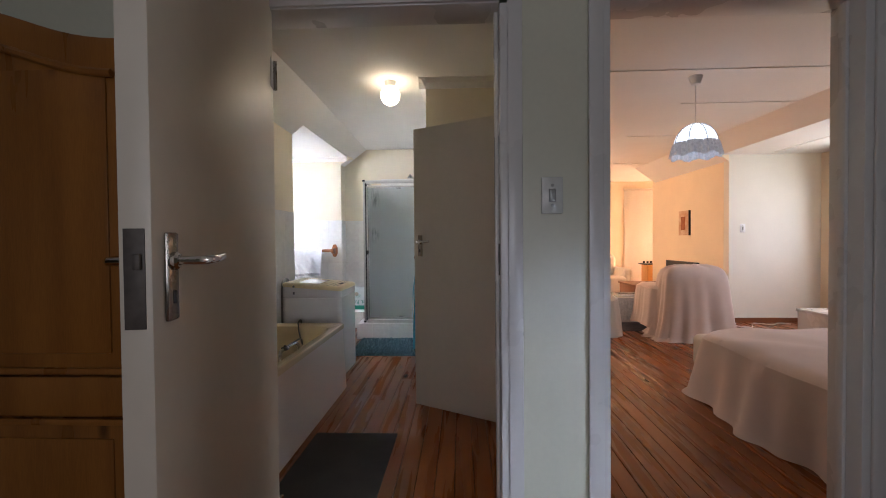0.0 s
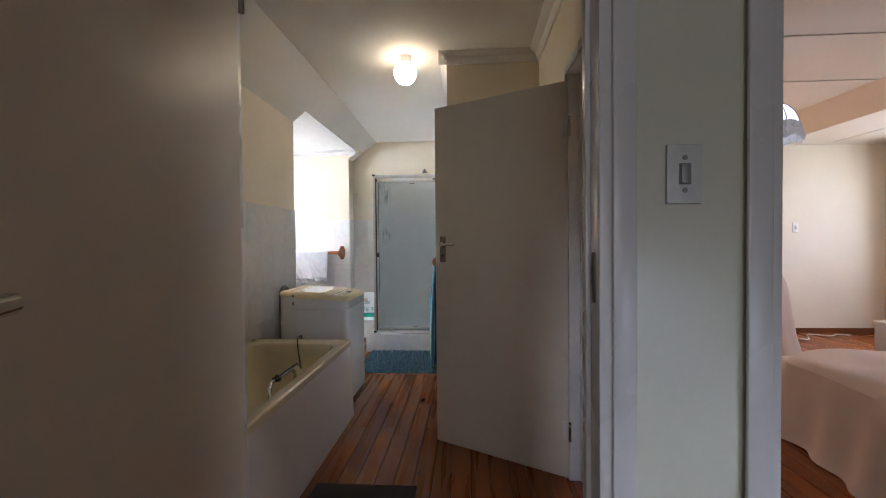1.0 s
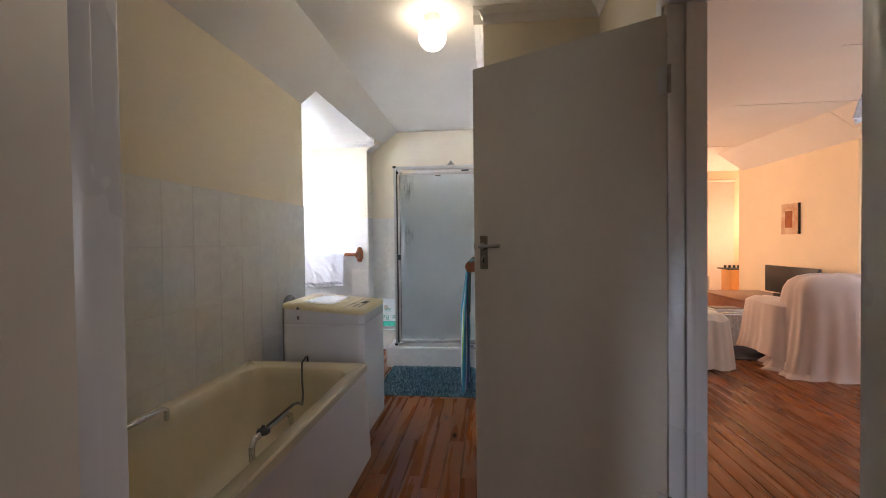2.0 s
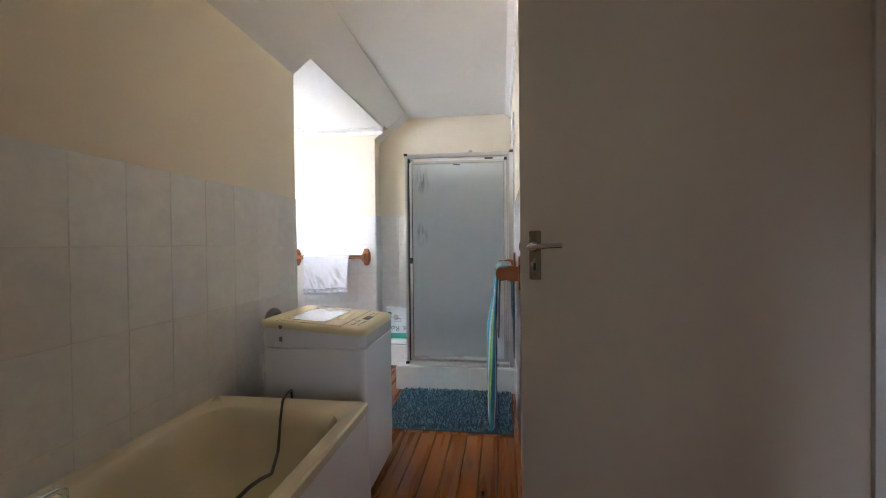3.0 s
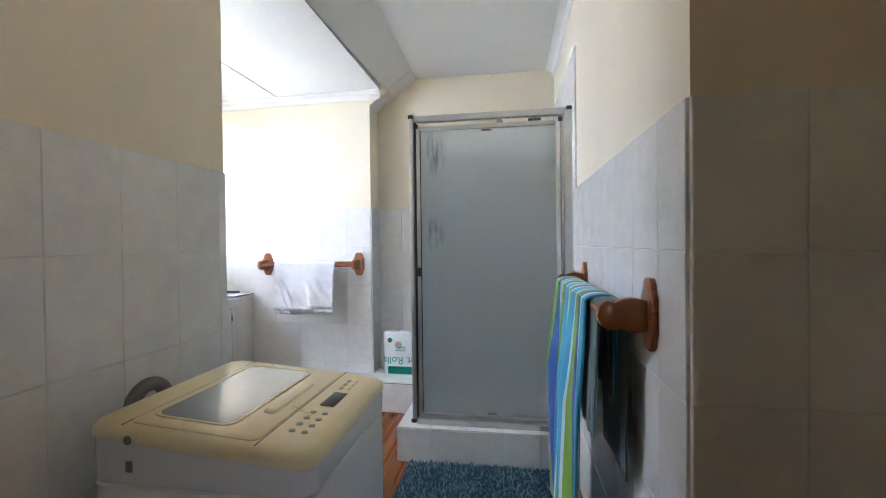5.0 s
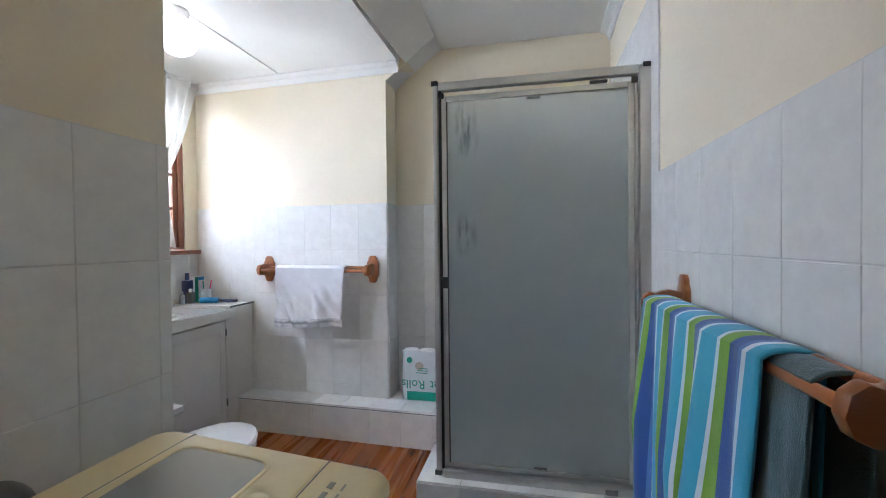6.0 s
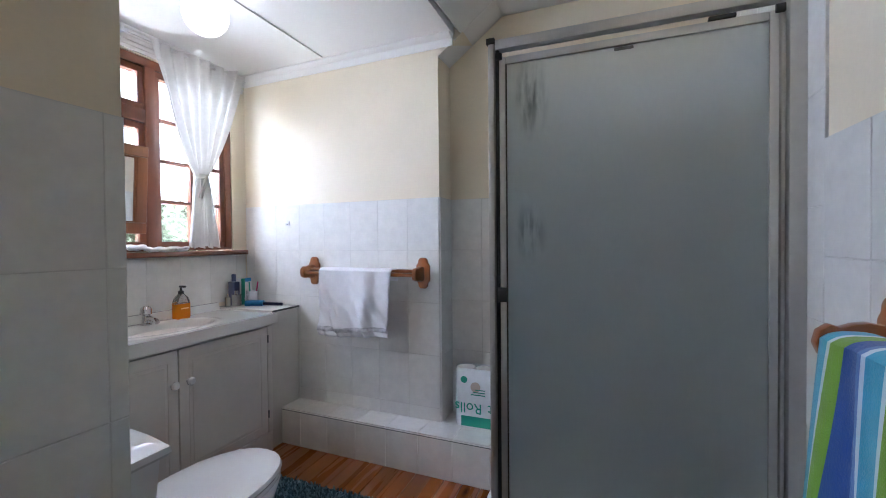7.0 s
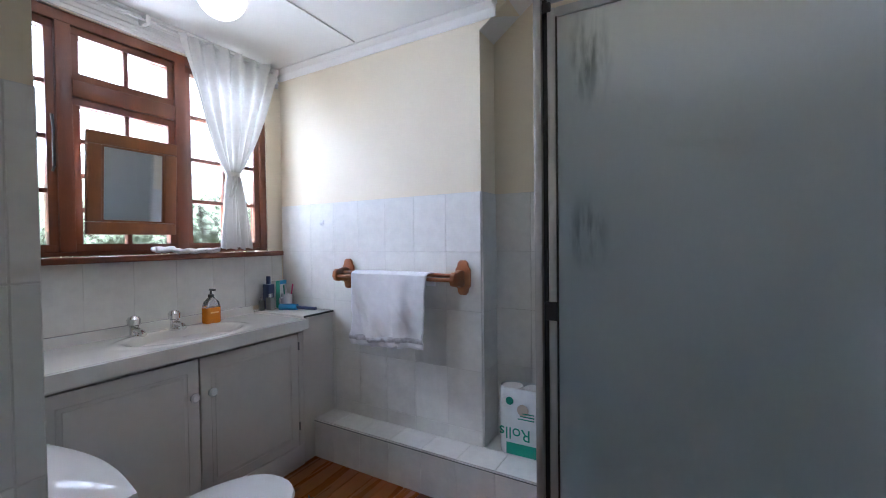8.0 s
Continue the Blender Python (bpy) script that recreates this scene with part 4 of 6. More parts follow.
def shag_rug(name, x0, x1, y0, y1, label, seed):
    """A backing with thousands of short tufts."""
    rnd = random.Random(seed)
    r = thing(name, label, "rug", ((x0 + x1) / 2, (y0 + y1) / 2, slope_z((y0 + y1) / 2)))
    r.matrix_basis = pose((x0 + x1) / 2, (y0 + y1) / 2, slope_z((y0 + y1) / 2), math.degrees(math.atan(0.02 / 1.4)))
    w, d = (x1 - x0) / 2, (y1 - y0) / 2
    part("backing", solid((-w, w, -d, d, 0.0, 0.008), bevel=0.002), PILE, r)
    vs, fs = [], []
    n_x, n_y = int(2 * w / 0.0105), int(2 * d / 0.0105)
    for i in range(n_x):
        for j in range(n_y):
            x, y = -w + (i + rnd.random()) * 0.0105, -d + (j + rnd.random()) * 0.0105
            h, a, ln = rnd.uniform(0.018, 0.03), rnd.uniform(0, 6.283), rnd.uniform(0.002, 0.013)
            k = len(vs)
            for q in range(3):
                b = a + q * 2.094
                vs.append((x + 0.0055 * math.cos(b), y + 0.0055 * math.sin(b), 0.006))
            for q in range(3):
                b = a + q * 2.094
                vs.append((x + ln * math.cos(a) + 0.0036 * math.cos(b), y + ln * math.sin(a) + 0.0036 * math.sin(b), h))
            fs += [(k, k + 1, k + 4, k + 3), (k + 1, k + 2, k + 5, k + 4), (k + 2, k, k + 3, k + 5), (k + 3, k + 4, k + 5)]
    me = bpy.data.meshes.new("pile")
    me.from_pydata(vs, [], fs)
    me.materials.append(PILEI)
    p = new("pile", me)
    p.parent = r
    tagged(p, "teal shag pile", kind="stuff")
    return r


def island_pile():
    m = bpy.data.materials.new("teal_shag")
    m.use_nodes = True
    n, l = m.node_tree.nodes, m.node_tree.links
    g, r = n.new("ShaderNodeNewGeometry"), n.new("ShaderNodeValToRGB")
    r.color_ramp.elements[0].color, r.color_ramp.elements[1].color = (0.026, 0.07, 0.095, 1), (0.26, 0.40, 0.44, 1)
    r.color_ramp.elements.new(0.55).color = (0.055, 0.14, 0.18, 1)
    l.new(g.outputs["Random Per Island"], r.inputs[0]), l.new(r.outputs[0], n["Principled BSDF"].inputs["Base Color"])
    n["Principled BSDF"].inputs["Roughness"].default_value = 0.9
    return m


PILEI = island_pile()
shag_rug("shag_rug", -1.20, -0.335, 4.335, 5.03, "teal shag rug before the shower step", 11)
shag_rug("shag_rug", -2.42, -1.60, 4.86, 5.40, "teal shag rug before the toilet", 12)
tagged(part("door_mat", solid((-0.91, -0.40, 1.75, 2.55, 0.0, 0.012), bevel=0.004), DARKMAT), "flat dark brown mat on the floorboards beside the bath", "mat")


def toilet():
    t = thing("toilet", "white porcelain toilet with a closed lid under the dormer", "toilet", (-2.125, 4.55, 0))
    m = pose(2.125, -4.55, 0)

    def oval(cx, cy, rx, ry, z, k=36, flat=0.0):
        pts = []
        for i in range(k):
            a = 2 * math.pi * i / k
            yy = cy + ry * math.sin(a)
            pts.append((cx + rx * math.copysign(abs(math.cos(a)) ** 0.85, math.cos(a)), max(yy, cy - ry * (1 - flat)), z))
        return pts

    cx = -2.105
    part("bowl", loft([oval(cx, 4.66, 0.12, 0.20, 0.0), oval(cx, 4.66, 0.115, 0.19, 0.08), oval(cx, 4.67, 0.12, 0.20, 0.18), oval(cx, 4.70, 0.165, 0.25, 0.30), oval(cx, 4.715, 0.178, 0.268, 0.37), oval(cx, 4.715, 0.176, 0.266, 0.385)], True, True), PORC, t, move=m)
    part("seat", loft([oval(cx, 4.70, 0.185, 0.275, 0.386, flat=0.12), oval(cx, 4.70, 0.188, 0.278, 0.395, flat=0.12), oval(cx, 4.70, 0.186, 0.276, 0.404, flat=0.12)], True, True), PORC, t, move=m)
    part("lid", loft([oval(cx, 4.70, 0.186, 0.279, 0.406, flat=0.12), oval(cx, 4.70, 0.19, 0.283, 0.414, flat=0.12), oval(cx, 4.70, 0.184, 0.277, 0.426, flat=0.12), oval(cx, 4.70, 0.13, 0.21, 0.436, flat=0.12), oval(cx, 4.70, 0.05, 0.09, 0.439)], True, True), PORC, t, "white closed lid", move=m)
    for x in (-0.07, 0.07):
        part("lid_hinge", tube([(cx + x - 0.02, 4.462, 0.415), (cx + x + 0.02, 4.462, 0.415)], 0.012, 10), PORC, t, move=m)

    def tank(x0, x1, y1, bow, z, k=12):
        pts = [(x0, 4.212, z)]
        pts += [(x0 + (x1 - x0) * i / k, y1 + bow * math.sin(math.pi * i / k), z) for i in range(k + 1)]
        return pts + [(x1, 4.212, z)]

    part("cistern", loft([tank(cx - 0.19, cx + 0.19, 4.37, 0.015, 0.39), tank(cx - 0.205, cx + 0.205, 4.385, 0.02, 0.55), tank(cx - 0.215, cx + 0.215, 4.395, 0.022, 0.715)], True, True), PORC, t, move=m)
    part("cistern_lid", loft([tank(cx - 0.228, cx + 0.228, 4.405, 0.028, 0.716), tank(cx - 0.236, cx + 0.236, 4.412, 0.03, 0.726), tank(cx - 0.234, cx + 0.234, 4.41, 0.03, 0.742), tank(cx - 0.20, cx + 0.20, 4.38, 0.025, 0.752)], True, True), PORC, t, move=m)
    part("flush_knob", lathe([(0.02, 0.75), (0.022, 0.762), (0.015, 0.77)], 18, at=(cx - 0.14, 4.33, 0)), CHROME, t, "chrome flush knob", move=m)
    part("pan_neck", loft([oval(cx, 4.45, 0.10, 0.16, 0.0), oval(cx, 4.43, 0.11, 0.15, 0.25), oval(cx, 4.42, 0.13, 0.15, 0.389)], True, True), PORC, t, move=m)
    return t


toilet()
VT = 0.845


def vanity():
    v = thing("vanity_cabinet", "white painted vanity cabinet with two panelled doors", "cabinet", (-2.93, 4.9 + DY - 0.012, 0))
    m = pose(2.93, -4.9, 0)
    FX = -2.692
    part("carcass", solid((-3.165, FX - 0.02, 4.19, 5.595, 0.0, VT - 0.036)), CABINET, v, move=m)
    part("plinth", solid((FX - 0.02, FX - 0.002, 4.192, 5.593, 0.0, 0.135), bevel=0.003), CABINET, v, move=m)
    part("top_rail", solid((FX - 0.02, FX - 0.001, 4.192, 5.593, 0.775, VT - 0.05), bevel=0.003), CABINET, v, move=m)
    part("end_stile", solid((FX - 0.02, FX - 0.001, 5.556, 5.593, 0.136, 0.774), bevel=0.003), CABINET, v, move=m)
    for a, b, kn in ((4.46, 4.998, 4.965), (5.004, 5.553, 5.045)):
        d = part("door", solid((FX - 0.0195, FX, a, b, 0.14, 0.770), bevel=0.003), CABINET, v, move=m)
        part("raised_panel", solid((FX + 0.0005, FX + 0.005, a + 0.065, b - 0.065, 0.205, 0.705), bevel=0.0045, seg=1), CABINET, d, move=m)
        for y0, y1, z0, z1 in ((a + 0.048, b - 0.048, 0.717, 0.721), (a + 0.048, b - 0.048, 0.187, 0.191), (a + 0.048, a + 0.052, 0.192, 0.716), (b - 0.052, b - 0.048, 0.192, 0.716)):
            part("bead", solid((FX + 0.0005, FX + 0.003, y0, y1, z0, z1), bevel=0.001), CABINET, d, move=m)
        part("knob", lathe([(0.008, FX), (0.008, FX + 0.012), (0.019, FX + 0.02), (0.021, FX + 0.03), (0.014, FX + 0.038)], 18, "x", (0, kn, 0.610)), PORC, d, "white round knob", move=m)
    for z in (0.25, 0.70):
        part("hinge", tube([(FX + 0.004, 5.5545, z - 0.022), (FX + 0.004, 5.5545, z + 0.022)], 0.005, 8), GREYP, v, "dark small hinge", move=m)
    return v


vanity()


def basin_top():
    """Cast counter with the bowl moulded in."""
    top = thing("washbasin_counter", "cream cast vanity top with a moulded oval basin", "countertop", (-2.93, 4.9 + DY - 0.012, VT))
    m = pose(2.93, -4.9, -VT)
    bm = bmesh.new()
    nx, ny = 44, 96
    x0, x1, y0, y1 = -3.158, -2.655, 4.19, 5.60
    grid = []
    for j in range(ny + 1):
        row = []
        for i in range(nx + 1):
            x, y = x0 + (x1 - x0) * i / nx, y0 + (y1 - y0) * j / ny
            e = math.hypot((x + 2.90) / 0.165, (y - 5.07) / 0.25)
            z = VT - (0.13 * (1 - min(1, e) ** 2.6) if e < 1 else 0) + 0.006 * math.exp(-((e - 1.12) / 0.07) ** 2)
            if x > x1 - 0.025:
                z = max(z, VT) + 0.004
            if x < x0 + 0.03:
                z = VT + 0.045
            row.append(bm.verts.new((x, y, z)))
        grid.append(row)
    for j in range(ny):
        for i in range(nx):
            bm.faces.new([grid[j][i], grid[j][i + 1], grid[j + 1][i + 1], grid[j + 1][i]])
    rim = [v for v in grid[0]] + [r[-1] for r in grid[1:]] + grid[-1][-2::-1] + [r[0] for r in grid[-2:0:-1]]
    low = [bm.verts.new((v.co.x, v.co.y, VT - (0.052 if v.co.x > x1 - 0.001 else 0.035))) for v in rim]
    k = len(rim)
    for i in range(k):
        bm.faces.new([rim[i], low[i], low[(i + 1) % k], rim[(i + 1) % k]])
    bmesh.ops.recalc_face_normals(bm, faces=bm.faces)
    part("counter", bm, MARBLE, top, move=m)
    part("waste", lathe([(0.02, VT - 0.131), (0.022, VT - 0.126), (0.016, VT - 0.124)], 18, at=(-2.90, 5.07, 0)), CHROME, top, "chrome waste", move=m)
    return top


basin_top()
tagged(part("vanity_end_box", solid((-3.165, -2.705, 5.636, 5.872, -0.0, 0.848), bevel=0.003), CABINET), "tiled box at the end of the vanity", "box", "", "structure")
tagged(part("box_top_slab", solid((-3.165, -2.70, 5.637, 5.872, 0.8485, 0.860), bevel=0.002), MARBLE), "white slab with a dark edge on the box", "slab", "", "structure")
part("edge_strip", solid((-2.70, -2.696, 5.638, 5.872, 0.848, 0.8595)), BLACKP, bpy.data.objects["box_top_slab"], "dark edge strip")


def basin_tap(y, label):
    t = thing("basin_tap", label, "tap", (-3.065, y, VT))
    part("base", lathe([(0.026, 0.0), (0.026, 0.007), (0.019, 0.012), (0.017, 0.045), (0.020, 0.048), (0.020, 0.054)], 18), CHROME, t)
    part("spout", tube([(0.0, 0, 0.030), (0.03, 0, 0.036), (0.07, 0, 0.030), (0.088, 0, 0.018)], 0.0125, 12), CHROME, t)
    part("knob", lathe([(0.014, 0.0545), (0.026, 0.057), (0.028, 0.084), (0.020, 0.095)], 10), CHROME, t, "chrome faceted knob")
    part("cap", lathe([(0.014, 0.0952), (0.012, 0.099)], 12), CHROME, t)
    return t


basin_tap(4.952, "chrome basin tap with a faceted knob")
basin_tap(5.132, "chrome basin tap with a faceted knob")
sd = thing("soap_dispenser", "pump bottle of orange liquid soap beside the basin", "soap dispenser", (-3.05, 5.316, VT + 0.003))
part("bottle", loft([ring_rect(-0.024, 0.024, -0.04, 0.04, 0.012, 0.0, 5), ring_rect(-0.026, 0.026, -0.043, 0.043, 0.014, 0.01, 5), ring_rect(-0.026, 0.026, -0.043, 0.043, 0.014, 0.085, 5)], True, True), ORANGE, sd, "orange soap in the bottle")
part("shoulder", loft([ring_rect(-0.026, 0.026, -0.043, 0.043, 0.014, 0.0855, 5), ring_rect(-0.022, 0.022, -0.036, 0.036, 0.014, 0.115, 5), ring_rect(-0.012, 0.012, -0.014, 0.014, 0.01, 0.14, 5)], False, True), CLEAR, sd, "clear shoulder")
part("collar", lathe([(0.015, 0.14), (0.015, 0.155), (0.007, 0.158), (0.005, 0.175)], 16), BLACKP, sd, "black pump collar")
part("pump_head", solid((-0.008, 0.034, -0.008, 0.008, 0.175, 0.186), bevel=0.003), BLACKP, sd, "black pump head")
part("label_bar", solid((0.0262, 0.0272, -0.02, 0.026, 0.055, 0.062)), mat("pale_label", (0.8, 0.5, 0.2), 0.5), sd, "pale label bar")


def bottle(name, at, r, h, material, label, cap=BLACKP, square=False):
    b = thing(name, label, "bottle", at)
    if square:
        part("body", loft([ring_rect(-r, r, -r * 0.8, r * 0.8, r * 0.3, z, 4) for z in (0, h * 0.75)], True, True), material, b)
    else:
        part("body", lathe([(r * 0.9, 0), (r, h * 0.05), (r, h * 0.68), (r * 0.5, h * 0.78)], 20), material, b)
    part("cap", lathe([(r * 0.45, h * 0.76), (r * 0.45, h * 0.98), (r * 0.38, h)], 16), cap, b)
    return b


BZ = 0.8605
GREYG = mat("grey_glass", (0.28, 0.29, 0.27), 0.12, vary=0.1, coat=0.3)
bottle("perfume_bottle", (-3.09, 5.662, BZ), 0.017, 0.085, GREYG, "small grey glass bottle with a silver cap", CHROME)
bottle("perfume_bottle", (-3.07, 5.712, BZ), 0.025, 0.10, GREYG, "squat grey glass bottle with a silver cap", CHROME, True)
bottle("aftershave_box", (-3.12, 5.738, BZ), 0.03, 0.205, NAVY, "tall navy blue toiletry bottle", NAVY, True)
tp = thing("toothpaste_box", "white, blue and green toothpaste carton standing upright", "carton", (-3.10, 5.803, BZ))
part("carton", solid((-0.02, 0.02, -0.042, 0.042, 0, 0.175), bevel=0.002), PAPER, tp)
part("print_band", solid((0.0202, 0.0212, -0.042, -0.012, 0.0, 0.174)), GREENP, tp, "green print")
part("print_band", solid((0.0202, 0.0212, -0.010, 0.041, 0.15, 0.174)), BLUEP, tp, "blue print")
cup = thing("tooth_mug", "white patterned tooth mug with pink and white brushes", "mug", (-3.03, 5.805, BZ))
part("mug", lathe([(0.030, 0), (0.034, 0.004), (0.037, 0.09), (0.034, 0.09), (0.031, 0.01), (0.0, 0.008)], 24), PORC, cup)
part("handle", tube([(0.0, -0.034, 0.07), (0.0, -0.056, 0.066), (0.0, -0.06, 0.045), (0.0, -0.05, 0.025), (0.0, -0.033, 0.022)], 0.005, 8), PORC, cup)
for dx, dy, mt in ((0.02, 0.03, PINKP), (-0.02, 0.01, ENAMEL), (0.0, -0.025, GREENP)):
    part("toothbrush", tube([(dx * 0.3, dy * 0.3, 0.012), (dx * 0.7, dy * 0.8, 0.09), (dx, dy, 0.15)], 0.0045, 8), mt, cup)
rz = thing("water_flosser", "blue and dark plastic razor lying on the slab", "razor", (-2.90, 5.762, BZ + 0.016))
part("grip", tube([(-0.11, -0.03, 0.0), (-0.06, -0.01, 0.002), (0.0, 0.01, 0.0)], 0.02, 14), BLUEP, rz, "blue grip")
part("head", tube([(0.0, 0.01, 0.0), (0.06, 0.03, -0.004), (0.12, 0.05, -0.006)], 0.010, 12), NAVY, rz, "dark head")
rz.name = "razor"

# toilet roll pack on the ledge
LZ = 0.245
pk = thing("toilet_roll_pack", "film-wrapped pack of white toilet rolls with green print", "toilet rolls", (-1.445, 5.90, LZ))
for i in range(3):
    for j in range(2):
        part("roll", lathe([(0.02, 0.001), (0.05, 0.003), (0.053, 0.01), (0.053, 0.15), (0.05, 0.157), (0.02, 0.158)], 22, at=(-0.085 + i * 0.108 - 0.02, 0.0 + 0.0, j * 0.16)), PAPER, pk)
part("wrap", loft([ring_rect(-0.162, 0.168, -0.058, 0.058, 0.05, 0.0, 6), ring_rect(-0.164, 0.17, -0.06, 0.06, 0.05, 0.02, 6), ring_rect(-0.164, 0.17, -0.06, 0.06, 0.05, 0.305, 6), ring_rect(-0.160, 0.166, -0.056, 0.056, 0.05, 0.322, 6)], False, False), WRAP, pk, "printed clear film")
part("print_band", solid((-0.118, 0.12, -0.0625, -0.0605, 0.006, 0.062), bevel=0.0005), GREENP, pk, "green printed band")
part("print_disc", lathe([(0.019, -0.0625), (0.019, -0.0605)], 20, "y", (-0.10, 0, 0.262)), GREENP, pk, "green printed disc")
for i in range(3):
    part("print_bar", solid((-0.06 + 0.012 * i, 0.02, -0.062, -0.0605, 0.18 + i * 0.014, 0.185 + i * 0.014)), GREENP, pk, "small print bar")
part("print_puppy_shape", lathe([(0.028, -0.0618), (0.026, -0.0605)], 16, "y", (-0.035, 0, 0.225)), mat("beige_print", (0.55, 0.45, 0.36), 0.5), pk, "beige printed patch").name = "print_patch"


def lettering(text, size, m, material, parent, name="lettering"):
    cu = bpy.data.curves.new(name, "FONT")
    cu.body, cu.size, cu.extrude, cu.align_x, cu.align_y = text, size, 0.0008, "CENTER", "CENTER"
    ob = new(name + "_curve", cu)
    me = bpy.data.meshes.new_from_object(ob.evaluated_get(bpy.context.evaluated_depsgraph_get()))
    bpy.data.objects.remove(ob)
    me.name = name
    me.transform(m)
    me.materials.append(material)
    o = new(name, me)
    o.parent = parent
    return o


for word, x in (("Toilet", 0.130), ("Rolls", -0.076)):
    lettering(word, 0.080, pose(x, -0.0620, 0.110, 90, 0, 0) @ pose(0, 0, 0, 0, 0, 180), GREENP, pk)


# ---- dormer window ----
def dormer_window():
    w = thing("window_1", "red-brown varnished wooden casement window with small panes", "window", (-3.2, 5.1 + DY, WZ0 + DZ), kind="structure")
    m = pose(3.2, -5.1, -WZ0)
    F0, F1 = -3.245, -3.178
    fr = part("window_frame", solid((F0, F1, WY0, WY1, WZ0, WZ0 + 0.018), (F0, F1, WY0, WY1, WZ1 - 0.05, WZ1), (F0, F1, WY0, WY0 + 0.045, WZ0 + 0.018, WZ1 - 0.05), (F0, F1, WY1 - 0.045, WY1, WZ0 + 0.018, WZ1 - 0.05), bevel=0.004), SASH, w, move=m)
    for y in (4.715, 5.207):
        part("mullion", solid((F0, F1 + 0.004, y - 0.028, y + 0.028, WZ0 + 0.0185, WZ1 - 0.0505), bevel=0.004), SASH, w, move=m)
    part("transom", solid((F0, F1 + 0.003, 4.744, 5.178, 1.961, 2.035), bevel=0.004), SASH, w, move=m)

    def sash(y0, y1, z0, z1, cols, rows):
        s = part("sash", solid((F0 + 0.012, F1 - 0.012, y0, y1, z0, z0 + 0.032), (F0 + 0.012, F1 - 0.012, y0, y1, z1 - 0.032, z1), (F0 + 0.012, F1 - 0.012, y0, y0 + 0.03, z0 + 0.032, z1 - 0.032), (F0 + 0.012, F1 - 0.012, y1 - 0.03, y1, z0 + 0.032, z1 - 0.032), bevel=0.003), SASH, w, move=m)
        a0, a1, b0, b1 = y0 + 0.03, y1 - 0.03, z0 + 0.032, z1 - 0.032
        for i in range(1, cols):
            y = a0 + (a1 - a0) * i / cols
            part("glazing_bar", solid((F0 + 0.016, F1 - 0.016, y - 0.010, y + 0.010, b0, b1), bevel=0.002), SASH, s, move=m)
        for j in range(1, rows):
            z = b0 + (b1 - b0) * j / rows
            for i in range(cols):
                c0, c1 = a0 + (a1 - a0) * i / cols + (0.0105 if i else 0), a0 + (a1 - a0) * (i + 1) / cols - (0.0105 if i < cols - 1 else 0)
                part("glazing_bar", solid((F0 + 0.017, F1 - 0.017, c0, c1, z - 0.010, z + 0.010), bevel=0.002), SASH, s, move=m)
        for i in range(cols):
            for j in range(rows):
                c0, c1 = a0 + (a1 - a0) * i / cols, a0 + (a1 - a0) * (i + 1) / cols
                e0, e1 = b0 + (b1 - b0) * j / rows, b0 + (b1 - b0) * (j + 1) / rows
                p = part("pane", solid((-3.213, -3.210, c0 + 0.002, c1 - 0.002, e0 + 0.002, e1 - 0.002)), PANE, s, move=m, smooth=False)
                p.visible_shadow = False
        return s

    left = sash(WY0 + 0.047, 4.685, WZ0 + 0.02, WZ1 - 0.052, 1, 4)
    sash(4.745, 5.177, 2.037, WZ1 - 0.052, 2, 1)
    sash(4.745, 5.177, WZ0 + 0.02, 1.959, 2, 4)
    sash(5.237, WY1 - 0.047, WZ0 + 0.02, WZ1 - 0.052, 2, 4)
    part("casement_stay", tube([(F1 + 0.004, 4.668, 1.62), (F1 + 0.02, 4.668, 1.64), (F1 + 0.022, 4.668, 1.80), (F1 + 0.010, 4.668, 1.86)], 0.006, 8), BLACKP, left, "dark casement catch", move=m)
    part("sill", solid((-3.178, -3.085, WY0 - 0.05, WY1 + 0.055, WZ0 - 0.032, WZ0 - 0.002), bevel=0.006), SASH, w, "varnished wooden sill", move=m)
    return w


PANE = mat("window_glass", (1, 1, 1), 0.0, transmission=1.0, vary=0.0, ior=1.45)
dormer_window()

mr = thing("shaving_mirror", "square mirror in a moulded pine frame leaning at the window", "mirror", (-3.14, 4.995, 1.325))
m4 = pose(0, 0, 0, 0, 4, 0)
for nm, b in (("frame_rail", (-0.012, 0.012, -0.19, 0.19, 0.0, 0.058)), ("frame_rail", (-0.012, 0.012, -0.19, 0.19, 0.407, 0.465)), ("frame_stile", (-0.0118, 0.0118, -0.19, -0.132, 0.0585, 0.4065)), ("frame_stile", (-0.0118, 0.0118, 0.132, 0.19, 0.0585, 0.4065))):
    part(nm, solid(b, bevel=0.006, seg=3), FRAMEW, mr, move=m4)
part("mirror_glass", solid((-0.006, 0.002, -0.133, 0.133, 0.057, 0.408)), MIRROR, mr, "silvered glass", smooth=False, move=m4)
part("inner_bead", solid((0.0, 0.008, -0.132, 0.132, 0.0585, 0.066), (0.0, 0.008, -0.132, 0.132, 0.399, 0.4065), (0.0, 0.008, -0.132, -0.1245, 0.066, 0.399), (0.0, 0.008, 0.1245, 0.132, 0.066, 0.399), bevel=0.002), FRAMEW, mr, move=m4)


